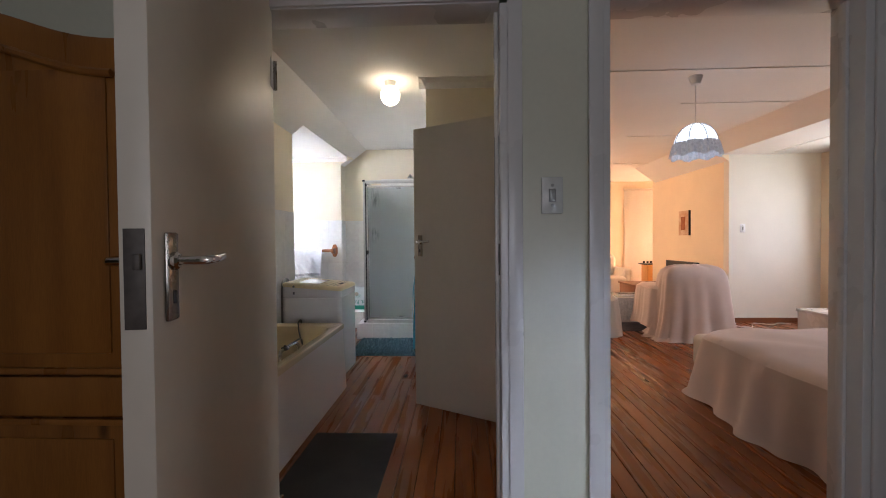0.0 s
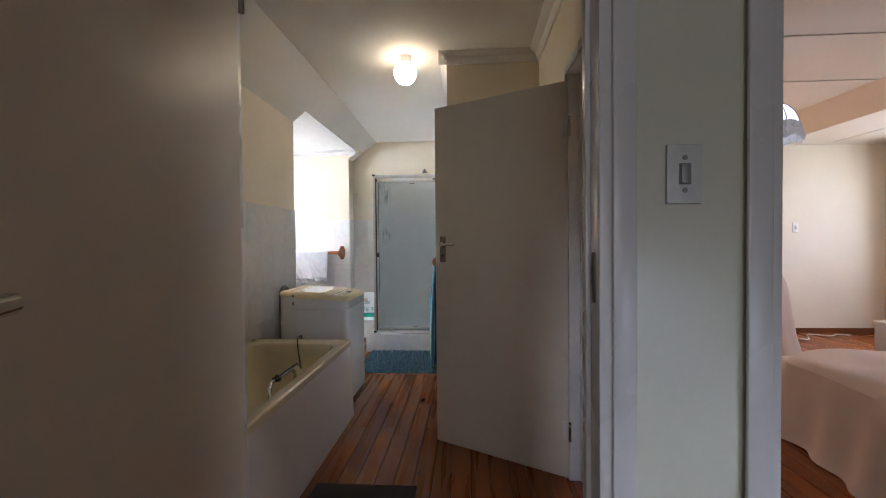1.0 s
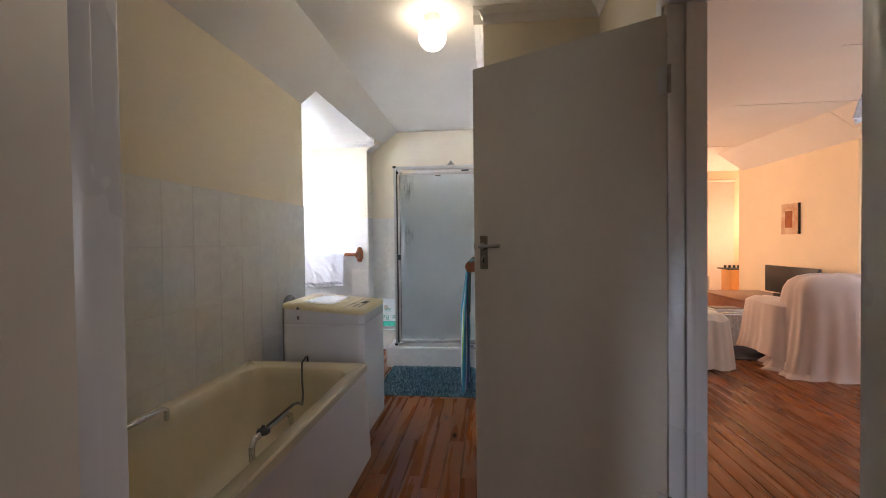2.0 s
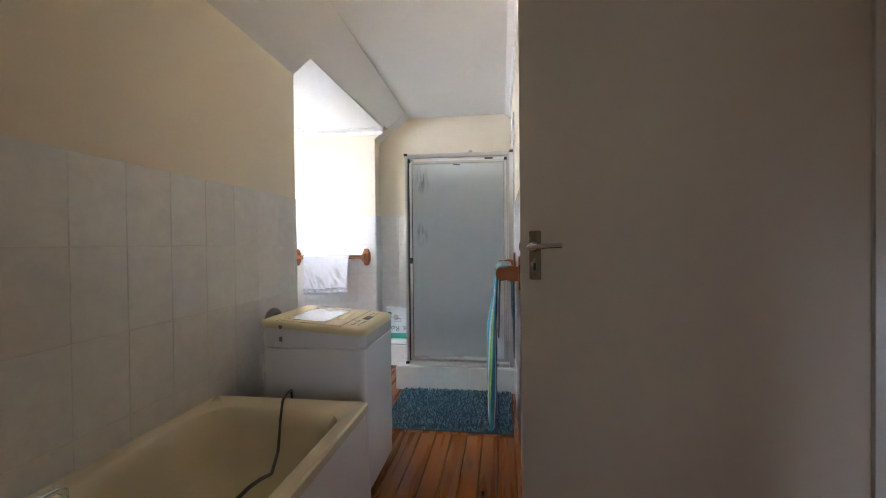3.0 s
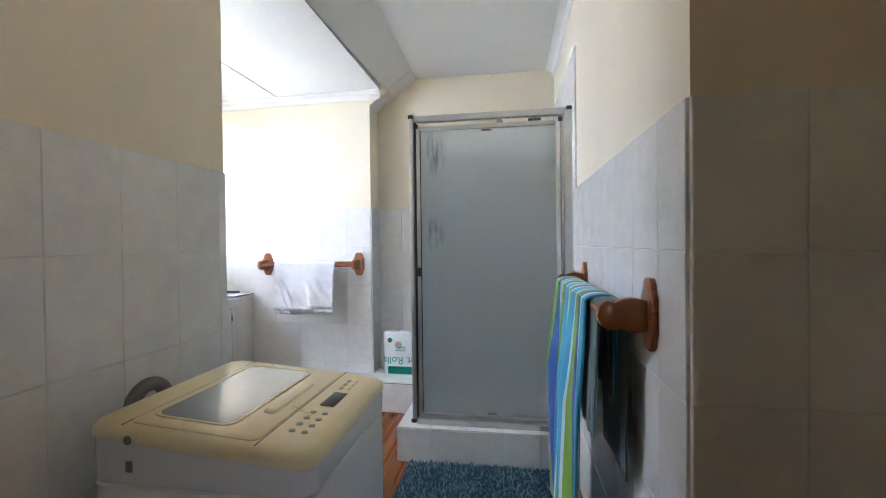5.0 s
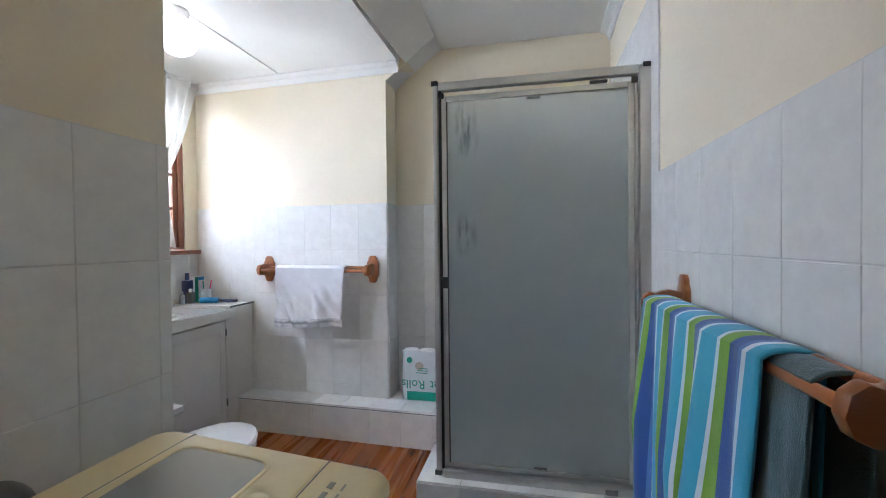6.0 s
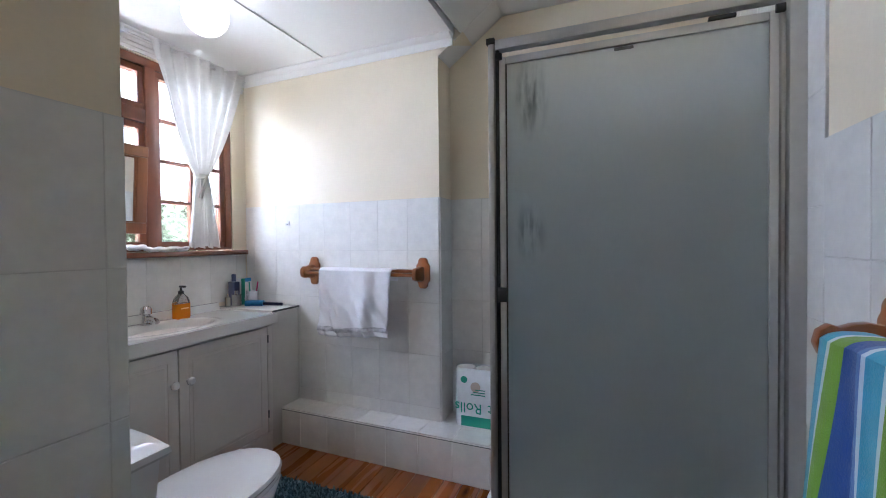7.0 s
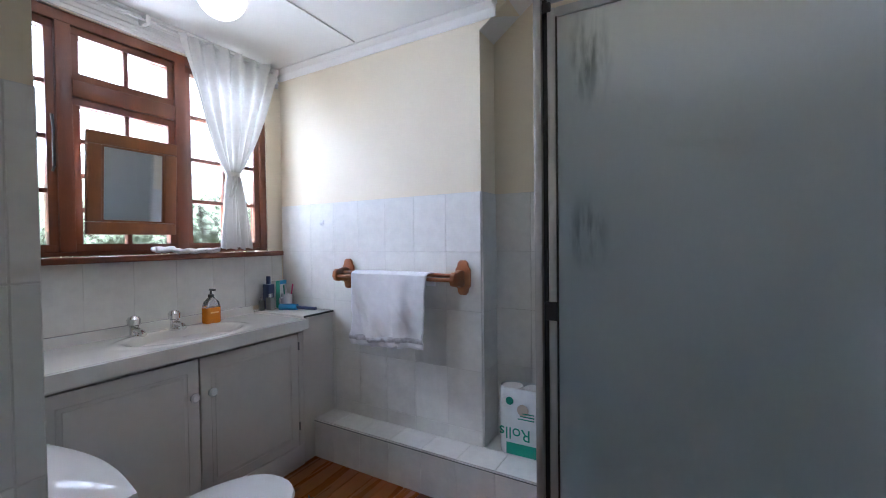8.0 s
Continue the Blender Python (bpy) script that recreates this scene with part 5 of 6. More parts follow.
def net_curtain():
    """Gathered curtain, tied at its middle."""
    c = thing("net_curtain", "white net curtain gathered and tied at its middle", "curtain", (-3.08, 5.47 + DY, 1.28 + DZ))
    m = pose(3.08, -5.47, -1.30)
    bm = bmesh.new()
    nu, nv = 110, 60
    zt, zk, zb = 2.425, 1.715, 1.292
    rows = []
    for j in range(nv + 1):
        v = j / nv
        z = zt + (zb - zt) * v
        if z > zk:
            s = ((z - zk) / (zt - zk)) ** 0.8
            y0, y1 = 5.405 + (5.150 - 5.405) * s, 5.475 + (5.775 - 5.475) * s
            amp = 0.014 + 0.006 * s
        else:
            s = ((zk - z) / (zk - zb)) ** 0.6
            y0, y1 = 5.405 + (5.352 - 5.405) * s, 5.475 + (5.548 - 5.475) * s
            amp = 0.020
        row = []
        for i in range(nu + 1):
            u = i / nu
            x = -3.085 + amp * math.sin(u * 46 + 1.3 * math.sin(2.2 * v + 4 * u)) + 0.006 * math.sin(u * 17 + 9 * v)
            row.append(bm.verts.new((x, y0 + (y1 - y0) * u + 0.004 * math.sin(31 * u + 6 * v), z + (0.008 * math.sin(u * 23) if j in (0, nv) else 0) + 0.035 * (u - 0.5) * (1 - v) * 0.8)))
        rows.append(row)
    for j in range(nv):
        for i in range(nu):
            bm.faces.new([rows[j][i], rows[j][i + 1], rows[j + 1][i + 1], rows[j + 1][i]])
    part("cloth", bm, NET, c, move=m)
    part("tie", loft([[(-3.085 + 0.034 * math.cos(a), 5.44 + 0.043 * math.sin(a), z) for a in (2 * math.pi * k / 20 for k in range(20))] for z in (1.705, 1.728)], False, False), NET, c, "tie band", move=m)
    for dy in (-0.008, 0.012):
        part("tie_end", tube([(-3.045, 5.44, 1.712), (-3.04, 5.44 - 0.02 + dy, 1.66), (-3.045, 5.44 - 0.045 + dy, 1.58)], 0.005, 6), NET, c, move=m)
    return c


net_curtain()
cr = thing("curtain_rail", "white sprung curtain wire on brackets above the window", "curtain rail", (-3.10, 5.04, 2.365))
part("rail", tube([(0.0, -0.75, 0.0), (0.0, 0.80, 0.0)], 0.006, 8), GLOSS, cr)
part("rail", tube([(-0.03, -0.75, 0.022), (-0.03, 0.80, 0.022)], 0.005, 8), GLOSS, cr)
for y in (-0.70, 0.02, 0.78):
    part("bracket", solid((-0.068, 0.010, y - 0.012, y + 0.012, -0.014, 0.03), bevel=0.004), GLOSS, cr)


def folded_cloth():
    bm = bmesh.new()
    g = [[bm.verts.new((-3.135 + 0.06 * i / 10, 5.02 + DY + 0.33 * j / 24, WZ0 + DZ + 0.012 + 0.010 * abs(math.sin(j * 0.5 + i * 0.3)) + 0.006 * math.sin(i * 1.1 + j * 0.2) + (0.012 if j < 8 else 0))) for j in range(25)] for i in range(11)]
    for i in range(10):
        for j in range(24):
            bm.faces.new([g[i][j], g[i + 1][j], g[i + 1][j + 1], g[i][j + 1]])
    o = part("face_cloth", bm, TOWELW)
    s = o.modifiers.new("thickness", "SOLIDIFY")
    s.thickness, s.offset = 0.014, -1
    return tagged(o, "crumpled white face cloth on the window sill", "cloth")


folded_cloth()


def globe_lamp(name, at, r, material, ceiling, label):
    l = thing(name, label, "ceiling lamp", (at[0], at[1], ceiling))
    z = at[2] - ceiling
    part("gallery", lathe([(0.052, 0.0), (0.052, -0.012), (0.046, -0.03), (0.046, z + r * 0.86)], 24), GLOSS, l, "white gallery")
    part("globe", lathe([(r * math.sin(a), z - r * math.cos(a)) for a in (math.pi * i / 16 for i in range(15))], 28), material, l, "lit opal glass globe")
    return l


globe_lamp("ceiling_lamp", (-0.604, 3.65, 2.497), 0.085, GLOBE, CE, "round opal glass ceiling lamp, lit, in the bathroom")
globe_lamp("ceiling_lamp", (-2.46, 5.02, 2.285), 0.094, GLOBE2, 2.4035, "round opal glass ceiling lamp, lit, in the dormer")

nt = thing("paper_notice", "white paper notice with red bullets on the tiles", "notice", (BX + 0.011, 2.48, 1.35))
part("sheet", solid((0.0, 0.0015, -0.115, 0.115, -0.165, 0.165)), PAPER, nt, smooth=False)
for i in range(6):
    part("print_bar", solid((0.0016, 0.0026, -0.09, 0.075 - 0.02 * (i % 3), 0.10 - i * 0.042, 0.106 - i * 0.042)), BROWNINK, nt, "line of small print")
for z in (0.13, -0.14):
    part("print_dot", lathe([(0.008, 0.0016), (0.008, 0.0026)], 12, "x", (0, 0.07, z)), REDINK, nt, "red dot")
hook = thing("wall_hook", "small white adhesive hook on the tiles", "hook", (-2.78, FY + 0.022, 1.40))
part("hook_plate", solid((-0.012, 0.012, -0.005, 0, -0.016, 0.016), bevel=0.002), PORC, hook)
part("hook_arm", tube([(0, -0.004, -0.008), (0, -0.018, -0.01), (0, -0.02, 0.0)], 0.003, 8), PORC, hook)


# ---- hall ----
def pine_wardrobe():
    w = thing("wardrobe", "orange pine wardrobe with an arched top and panelled door", "wardrobe", (-1.27, 1.2, 0))
    m = pose(1.27, -1.2, 0)
    X0, X1, Y0, Y1 = -1.80, -0.735, 1.0, 1.40
    part("carcass", solid((X0, X1, Y0 + 0.022, Y1, 0, 1.715), bevel=0.004), PINE, w, move=m)
    n = 32
    crown = [(X0 + (X1 - X0) * i / n, 1.726 + 0.09 * math.sin(math.pi * i / n) ** 4) for i in range(n + 1)]
    arch = crown + [(x, z - 0.085) for x, z in reversed(crown)]
    part("arched_top", soften(prism(arch, (Y0 - 0.003, Y0 + 0.0215), "y"), 0.005, 2), PINE, w, move=m)
    part("arch_moulding", tube([(x, Y0 - 0.001, z - 0.088) for x, z in crown if X0 + 0.10 < x < X1 - 0.10], 0.011, 8), PINE, w, move=m)
    d = part("door", solid((X0 + 0.002, X0 + 0.10, Y0, Y0 + 0.0215, 0.05, 1.66), (X1 - 0.10, X1 - 0.002, Y0, Y0 + 0.0215, 0.05, 1.66), (X0 + 0.10, X1 - 0.10, Y0 + 0.001, Y0 + 0.0215, 0.05, 0.15), (X0 + 0.10, X1 - 0.10, Y0 + 0.001, Y0 + 0.0215, 0.77, 0.87), bevel=0.004), PINE, w, move=m)
    for z0, z1 in ((0.16, 0.76), (0.88, 1.705)):
        part("panel", solid((X0 + 0.105, X1 - 0.105, Y0 + 0.008, Y0 + 0.021, z0, z1), bevel=0.002), PINE, d, move=m)
        part("raised_field", solid((X0 + 0.155, X1 - 0.155, Y0 + 0.002, Y0 + 0.0079, z0 + 0.05, z1 - 0.05), bevel=0.005), PINE, d, move=m)
        for a, b, c_, e in ((X0 + 0.102, X1 - 0.102, z0 - 0.003, z0 + 0.014), (X0 + 0.102, X1 - 0.102, z1 - 0.014, z1 + 0.003))[:1 if z1 > 1 else 2]:
            part("bead", solid((a, b, Y0 - 0.004, Y0 + 0.0078, c_, e), bevel=0.004), PINE, d, move=m)
        for a, b in ((X0 + 0.102, X0 + 0.118), (X1 - 0.118, X1 - 0.102)):
            part("bead", solid((a, b, Y0 - 0.0041, Y0 + 0.0078, z0 + 0.0145, min(z1 - 0.0145, 1.64)), bevel=0.004), PINE, d, move=m)
    return w


pine_wardrobe()


# ---- bedroom ----
def drape(name, cx, cy, shape, label, category, material, seed, folds=11, n=150):
    """A throw that falls over a piece of furniture in folds; shape holds half width, half depth, height and fold depth from the top down."""
    rnd = random.Random(seed)
    ph = [rnd.uniform(0, 6.28) for _ in range(3)]
    rings = []
    for k, (hx, hy, z, f) in enumerate(shape):
        ring = []
        for i in range(n):
            a = 2 * math.pi * i / n
            c, s = math.cos(a), math.sin(a)
            e = 5.0
            r = 1 / (abs(c) ** e + abs(s) ** e) ** (1 / e)
            w = 1 + f * (0.6 * math.sin(folds * a + ph[0]) + 0.4 * math.sin(2.3 * folds * a + ph[1] + 1.5 * math.sin(3 * a + ph[2])) + 0.5 * noise.noise((3.1 * c, 3.1 * s, 2 * z + seed)) + 0.35 * math.sin(0.5 * folds * a + ph[2]))
            ring.append((cx + hx * r * c * w, cy + hy * r * s * w, max(0.004, z + 0.5 * f * math.sin(3 * a + ph[2]) * (0.5 if z > 0.03 else 0.0) + 0.008 * math.sin(7 * c + 5 * s))))
        rings.append(ring)
    top = loft(rings[::-1], False, True)
    return tagged(part(name, top, material), label, category)


bedf = thing("bed", "low bed hidden under a pale throw", "bed", (2.65, 2.6, 0))
part("mattress", solid((-0.80, 0.80, -0.9, 0.80, 0.2, 0.46), bevel=0.05, seg=3), WHITEC, bedf)
part("base", solid((-0.76, 0.76, -0.86, 0.76, 0.0, 0.199), bevel=0.01), SKIRT, bedf)
drape("bed_throw", 2.65, 2.6, ((0.3, 0.3, 0.497, 0), (0.70, 0.70, 0.495, 0.0), (0.80, 0.82, 0.485, 0.002), (0.835, 0.85, 0.455, 0.006), (0.85, 0.865, 0.36, 0.018), (0.865, 0.88, 0.2, 0.036), (0.885, 0.90, 0.05, 0.052), (0.91, 0.925, 0.006, 0.062)), "pale pink throw draped over the bed to the floor", "bed throw", THROW, 4, 8, 260)
ac = thing("armchair", "round-backed armchair hidden under a pale throw", "armchair", (2.9, 5.4, 0))
part("seat", solid((-0.36, 0.26, -0.30, 0.42, 0.1, 0.42), bevel=0.06, seg=3), WHITEC, ac)
part("backrest", soften(prism([(-0.32, 0.2), (0.22, 0.2), (0.22, 0.66), (0.14, 0.78), (-0.05, 0.82), (-0.24, 0.78), (-0.32, 0.66)], (-0.36, -0.14), "y"), 0.05, 3), WHITEC, ac)
for x in (-0.36, 0.20):
    part("armrest", solid((x - 0.06, x + 0.10, -0.30, 0.40, 0.1, 0.58), bevel=0.05, seg=3), WHITEC, ac)
drape("chair_throw", 2.84, 5.22, ((0.08, 0.04, 0.895, 0), (0.20, 0.08, 0.89, 0.0), (0.28, 0.12, 0.87, 0.0), (0.335, 0.16, 0.83, 0.003), (0.365, 0.19, 0.765, 0.008), (0.38, 0.22, 0.66, 0.016), (0.395, 0.245, 0.5, 0.03), (0.425, 0.27, 0.25, 0.05), (0.475, 0.30, 0.05, 0.075), (0.53, 0.34, 0.006, 0.10)), "pale throw draped over the armchair in deep folds", "chair throw", THROW, 9, 8, 240)
drape("arm_throw", 2.52, 5.52, ((0.05, 0.1, 0.635, 0), (0.10, 0.22, 0.63, 0.0), (0.14, 0.28, 0.60, 0.015), (0.155, 0.30, 0.45, 0.03), (0.17, 0.32, 0.25, 0.05), (0.20, 0.34, 0.12, 0.07)), "pale throw hanging over the armrest", "chair throw", THROW, 21, 9, 120)

pl = thing("pendant_lamp", "pendant lamp with a lit white lace dome shade", "pendant lamp", (2.05, 3.70, CE))
part("ceiling_rose", lathe([(0.02, -0.075), (0.035, -0.07), (0.055, -0.01), (0.052, 0.0)], 24), GLOSS, pl, "cream ceiling rose")
part("flex", tube([(0, 0, -0.07), (0, 0, -0.43)], 0.004, 8), GLOSS, pl)
dome = [(0.018, -0.41), (0.06, -0.422), (0.11, -0.455), (0.145, -0.50), (0.165, -0.55), (0.172, -0.60)]
part("shade", lathe(dome, 36), LACE, pl, "lit white lace dome")
for k in range(8):
    a = 2 * math.pi * k / 8
    part("rib", tube([(r * 1.02 * math.cos(a), r * 1.02 * math.sin(a), z + 0.002) for r, z in dome], 0.003, 6), SCREWM, pl)
nf = 160
frill = [[((0.172 + d + amp * math.sin(26 * a)) * math.cos(a), (0.172 + d + amp * math.sin(26 * a)) * math.sin(a), z + 0.012 * math.sin(8 * a) * (1 if z < -0.66 else 0.3)) for a in (2 * math.pi * i / nf for i in range(nf))] for d, amp, z in ((0.0, 0.005, -0.575), (0.008, 0.006, -0.60), (0.016, 0.009, -0.65), (0.026, 0.010, -0.695))]
part("frill", loft(frill, False, False), FRILL, pl, "grey gathered lace frill")
pb = lathe([(0.035 * math.sin(math.pi * i / 10), -0.57 - 0.035 * math.cos(math.pi * i / 10)) for i in range(11)], 16)
part("bulb", pb, GLOBE, pl, "lit bulb")

pic = thing("wall_picture", "small abstract picture in orange tones on the bedroom wall", "picture", (KNX - 0.003, 7.31, 1.487))
part("canvas", solid((-0.03, 0.0, -0.16, 0.16, -0.21, 0.21), bevel=0.003), mat("orange_abstract", (0.75, 0.60, 0.42), 0.8, dark=(0.45, 0.16, 0.05), scale=9), pic)
part("print_patch", solid((-0.032, -0.0302, -0.06, 0.08, -0.12, 0.11), bevel=0.001), mat("russet_patch", (0.42, 0.14, 0.05), 0.8, vary=0.25, scale=12), pic, "russet patch")
part("dark_edge", solid((-0.031, -0.001, -0.168, -0.1605, -0.21, 0.21)), BLACKP, pic)
for dx in (0.0, 0.27):
    fp = thing("framed_print", "small dark-framed print on the gable wall", "picture", (3.29 + dx * 0.9, GAY - 0.002, 1.52))
    part("print", solid((-0.07, 0.07, -0.012, -0.002, -0.12, 0.12)), PAPER, fp)
    part("frame", solid((-0.09, 0.09, -0.02, -0.0005, 0.1205, 0.14), (-0.09, 0.09, -0.02, -0.0005, -0.14, -0.1205), (-0.09, -0.0705, -0.02, -0.0005, -0.1205, 0.1205), (0.0705, 0.09, -0.02, -0.0005, -0.1205, 0.1205)), SKIRT, fp)
bl = thing("roller_blind", "cream roller blind drawn down over the gable window", "blind", (4.36, GAY - 0.03, 2.36))
part("cloth", solid((-0.38, 0.38, -0.004, 0.0, -2.25, 0.05)), sheer("cream_blind_cloth", (0.80, 0.74, 0.66), 0.4), bl, smooth=False)
part("roller", tube([(-0.40, -0.02, 0.06), (0.40, -0.02, 0.06)], 0.025, 14), BLIND, bl)
part("bottom_bar", solid((-0.38, 0.38, -0.012, 0.004, -2.28, -2.25), bevel=0.003), BLIND, bl)

bt = thing("bedside_table", "white painted open bedside table beyond the bed", "table", (3.90, 4.46, 0))
part("tabletop", solid((-0.25, 0.25, -0.2, 0.2, 0.42, 0.45), bevel=0.005), GLOSS, bt)
for x in (-0.24, 0.22):
    part("side", solid((x, x + 0.02, -0.19, 0.19, 0.0, 0.4195), bevel=0.003), GLOSS, bt)
part("shelf", solid((-0.219, 0.219, -0.19, 0.19, 0.2, 0.22), bevel=0.003), GLOSS, bt)
cp = [(3.6 + 1.0 * i / 30, 5.92 + 0.08 * math.sin(i * 0.5) - 0.1 * math.sin(i * 0.21), 0.012) for i in range(31)]
tagged(part("power_cord", tube(cp, 0.008, 8), GLOSS), "white power cord lying on the floorboards", "cable")

tk = thing("coffee_table", "white wicker chest table with a glass top", "coffee table", (2.36, 6.40, 0))
part("body", solid((-0.36, 0.36, -0.30, 0.30, 0.0, 0.35), bevel=0.01), WICKER, tk)
for i in range(18):
    part("slat", solid((-0.355 + i * 0.04, -0.325 + i * 0.04, -0.308, -0.3005, 0.02, 0.34), bevel=0.003), WICKER, tk)
    if i < 14:
        part("slat", solid((-0.368, -0.3605, -0.29 + i * 0.042, -0.258 + i * 0.042, 0.02, 0.34), bevel=0.003), WICKER, tk)
part("rim", solid((-0.39, 0.39, -0.33, 0.33, 0.3505, 0.375), bevel=0.008), WICKER, tk)
part("glass_top", solid((-0.36, 0.36, -0.30, 0.30, 0.3755, 0.384), bevel=0.002), SMOKED, tk, "glass top")
mgz = thing("magazine", "dark magazine lying on the coffee table", "magazine", (2.52, 6.38, 0.385))
part("pages", solid((-0.16, 0.16, -0.11, 0.11, 0.0, 0.018), bevel=0.002), PAPER, mgz)
part("cover", solid((-0.162, 0.162, -0.112, 0.112, 0.0182, 0.021), bevel=0.0005), BLACKP, mgz, "dark cover")
tagged(part("area_rug", solid((1.6, 3.2, 5.56, 7.9, 0.001, 0.014), bevel=0.004), mat("grey_blue_rug", (0.12, 0.12, 0.14), 0.95, vary=0.35, scale=7, grain=60, bump=0.5)), "flat grey-blue rug under the coffee table", "rug")
tvu = thing("media_bench", "dark wooden low bench with a glass shelf", "bench", (3.42, 7.35, 0.0))
part("top", solid((-0.45, 0.40, -0.6, 0.6, 0.40, 0.43), bevel=0.004), SKIRT, tvu)
for x in (-0.43, 0.36):
    part("side", solid((x, x + 0.03, -0.58, 0.58, 0.0, 0.3995), bevel=0.004), SKIRT, tvu)
tv = thing("television", "flat black television on the low bench", "television", (3.62, 6.95, 0.431))
part("screen", solid((-0.02, 0.02, -0.48, 0.48, 0.06, 0.42), bevel=0.006), BLACKP, tv)
part("foot", solid((-0.10, 0.10, -0.18, 0.18, 0.0, 0.0595), bevel=0.006), BLACKP, tv)
st = thing("wooden_stand", "small orange wooden stand with a dark tray", "stand", (4.05, 9.0, 0))
part("panel", solid((-0.14, 0.14, -0.15, 0.15, 0.0, 0.68), bevel=0.01), mat("orange_wood", (0.62, 0.30, 0.07), 0.4, vary=0.1, stretch=(8, 8, 1)), st)
part("tray", solid((-0.2, 0.2, -0.17, 0.17, 0.6805, 0.705), bevel=0.004), BLACKP, st)
for i in range(5):
    part("peg", lathe([(0.02, 0.705), (0.024, 0.74), (0.016, 0.755)], 12, at=(-0.15 + i * 0.075, 0, 0)), BLACKP, st)
a2 = thing("armchair", "white upholstered armchair with rounded arms by the gable", "armchair", (3.12, 9.35, 0))
part("seat", solid((-0.42, 0.42, -0.42, 0.36, 0.08, 0.42), bevel=0.06, seg=3), WHITEC, a2)
part("backrest", solid((-0.42, 0.42, 0.22, 0.44, 0.30, 0.86), bevel=0.09, seg=3), WHITEC, a2)
for x in (-0.52, 0.36):
    part("armrest", solid((x, x + 0.16, -0.42, 0.40, 0.08, 0.60), bevel=0.06, seg=3), WHITEC, a2)
part("cushion", solid((-0.2, 0.2, 0.08, 0.20, 0.43, 0.70), bevel=0.05, seg=3), mat("beige_cushion", (0.5, 0.38, 0.24), 0.9, vary=0.25, scale=14), a2, "patterned beige cushion")
drape("chair_cover", 1.78, 5.43, ((0.05, 0.05, 0.52, 0), (0.16, 0.16, 0.51, 0.0), (0.20, 0.22, 0.46, 0.02), (0.22, 0.24, 0.25, 0.04), (0.24, 0.26, 0.006, 0.06)), "white cloth draped over a stool to the floor", "cover", WHITEC, 31, 9, 110)
yc = thing("yellow_curtain", "yellow curtain hanging at the bedroom dormer window", "curtain", (DEX - 0.08, 5.81, 0.35))
bm = bmesh.new()
g = [[bm.verts.new((0.03 * math.sin(i * 0.9), 0.14 * i / 40 - 0.07, 2.1 * j / 12 - 0.25)) for i in range(41)] for j in range(13)]
for j in range(12):
    for i in range(40):
        bm.faces.new([g[j][i], g[j][i + 1], g[j + 1][i + 1], g[j + 1][i]])
part("cloth", bm, YELLOWC, yc)
part("rod", tube([(0.0, -0.11, 1.87), (0.0, 0.11, 1.87)], 0.012, 10), SKIRT, yc, "brown curtain rod")
for y in (-0.09, 0.09):
    part("bracket", solid((-0.005, 0.082, y - 0.01, y + 0.01, 1.858, 1.882), bevel=0.002), SKIRT, yc)

# ---- outside ----
LEAF = mat("sunlit_leaves", (0.16, 0.21, 0.08), 0.6, vary=0.3, scale=3, grain=20)
BARK = mat("grey_bark", (0.16, 0.12, 0.09), 0.9, vary=0.25, scale=4, grain=30, bump=0.5)


def tree(at, h, r, seed):
    rnd = random.Random(seed)
    t = thing("tree", "leafy green tree in full sun beyond the window", "tree", at, "trees outside")
    part("trunk", loft([[(0.16 * s * math.cos(a), 0.16 * s * math.sin(a) + dy, z * h) for a in (2 * math.pi * k / 10 for k in range(10))] for s, dy, z in ((1.4, 0, 0), (1, 0.05, 0.15), (0.8, 0.1, 0.4), (0.3, 0.05, 0.8))], True, True), BARK, t)
    for k in range(5):
        a = k * 1.3 + rnd.random()
        part("limb", tube([(0, 0.08, h * (0.35 + 0.08 * k)), (r * 0.4 * math.cos(a), r * 0.4 * math.sin(a), h * (0.5 + 0.08 * k)), (r * 0.75 * math.cos(a), r * 0.75 * math.sin(a), h * (0.58 + 0.08 * k))], 0.05, 6), BARK, t)
    vs, fs = [], []
    clumps = [(rnd.gauss(0, r * 0.45), rnd.gauss(0, r * 0.45), h * 0.65 + rnd.gauss(0, h * 0.15), rnd.uniform(0.25, 0.5) * r) for _ in range(26)]
    for cx, cy, cz, cr_ in clumps:
        for _ in range(150):
            d = Vector((rnd.gauss(0, 1), rnd.gauss(0, 1), rnd.gauss(0, 1))).normalized() * cr_ * rnd.uniform(0.5, 1.0)
            p = Vector((cx, cy, cz)) + d
            u = Vector((rnd.gauss(0, 1), rnd.gauss(0, 1), rnd.gauss(0, 1))).normalized()
            w = u.orthogonal().normalized()
            s = rnd.uniform(0.05, 0.11)
            k = len(vs)
            vs += [tuple(p - u * s), tuple(p + w * s * 0.5), tuple(p + u * s), tuple(p - w * s * 0.5)]
            fs.append((k, k + 1, k + 2, k + 3))
    me = bpy.data.meshes.new("crown")
    me.from_pydata(vs, [], fs)
    me.materials.append(LEAF)
    c_ = new("crown", me)
    c_.parent = t
    return t


t0 = tree((-15.0, 12.5, -3.3), 6.4, 2.2, 1)
for p, a in (((-21, 21.0, -3.3), 60), ((-19, 9.0, -3.3), 200), ((-26, 15.0, -3.3), 20)):
    copy_thing(t0, pose(*p, 0, 0, a))


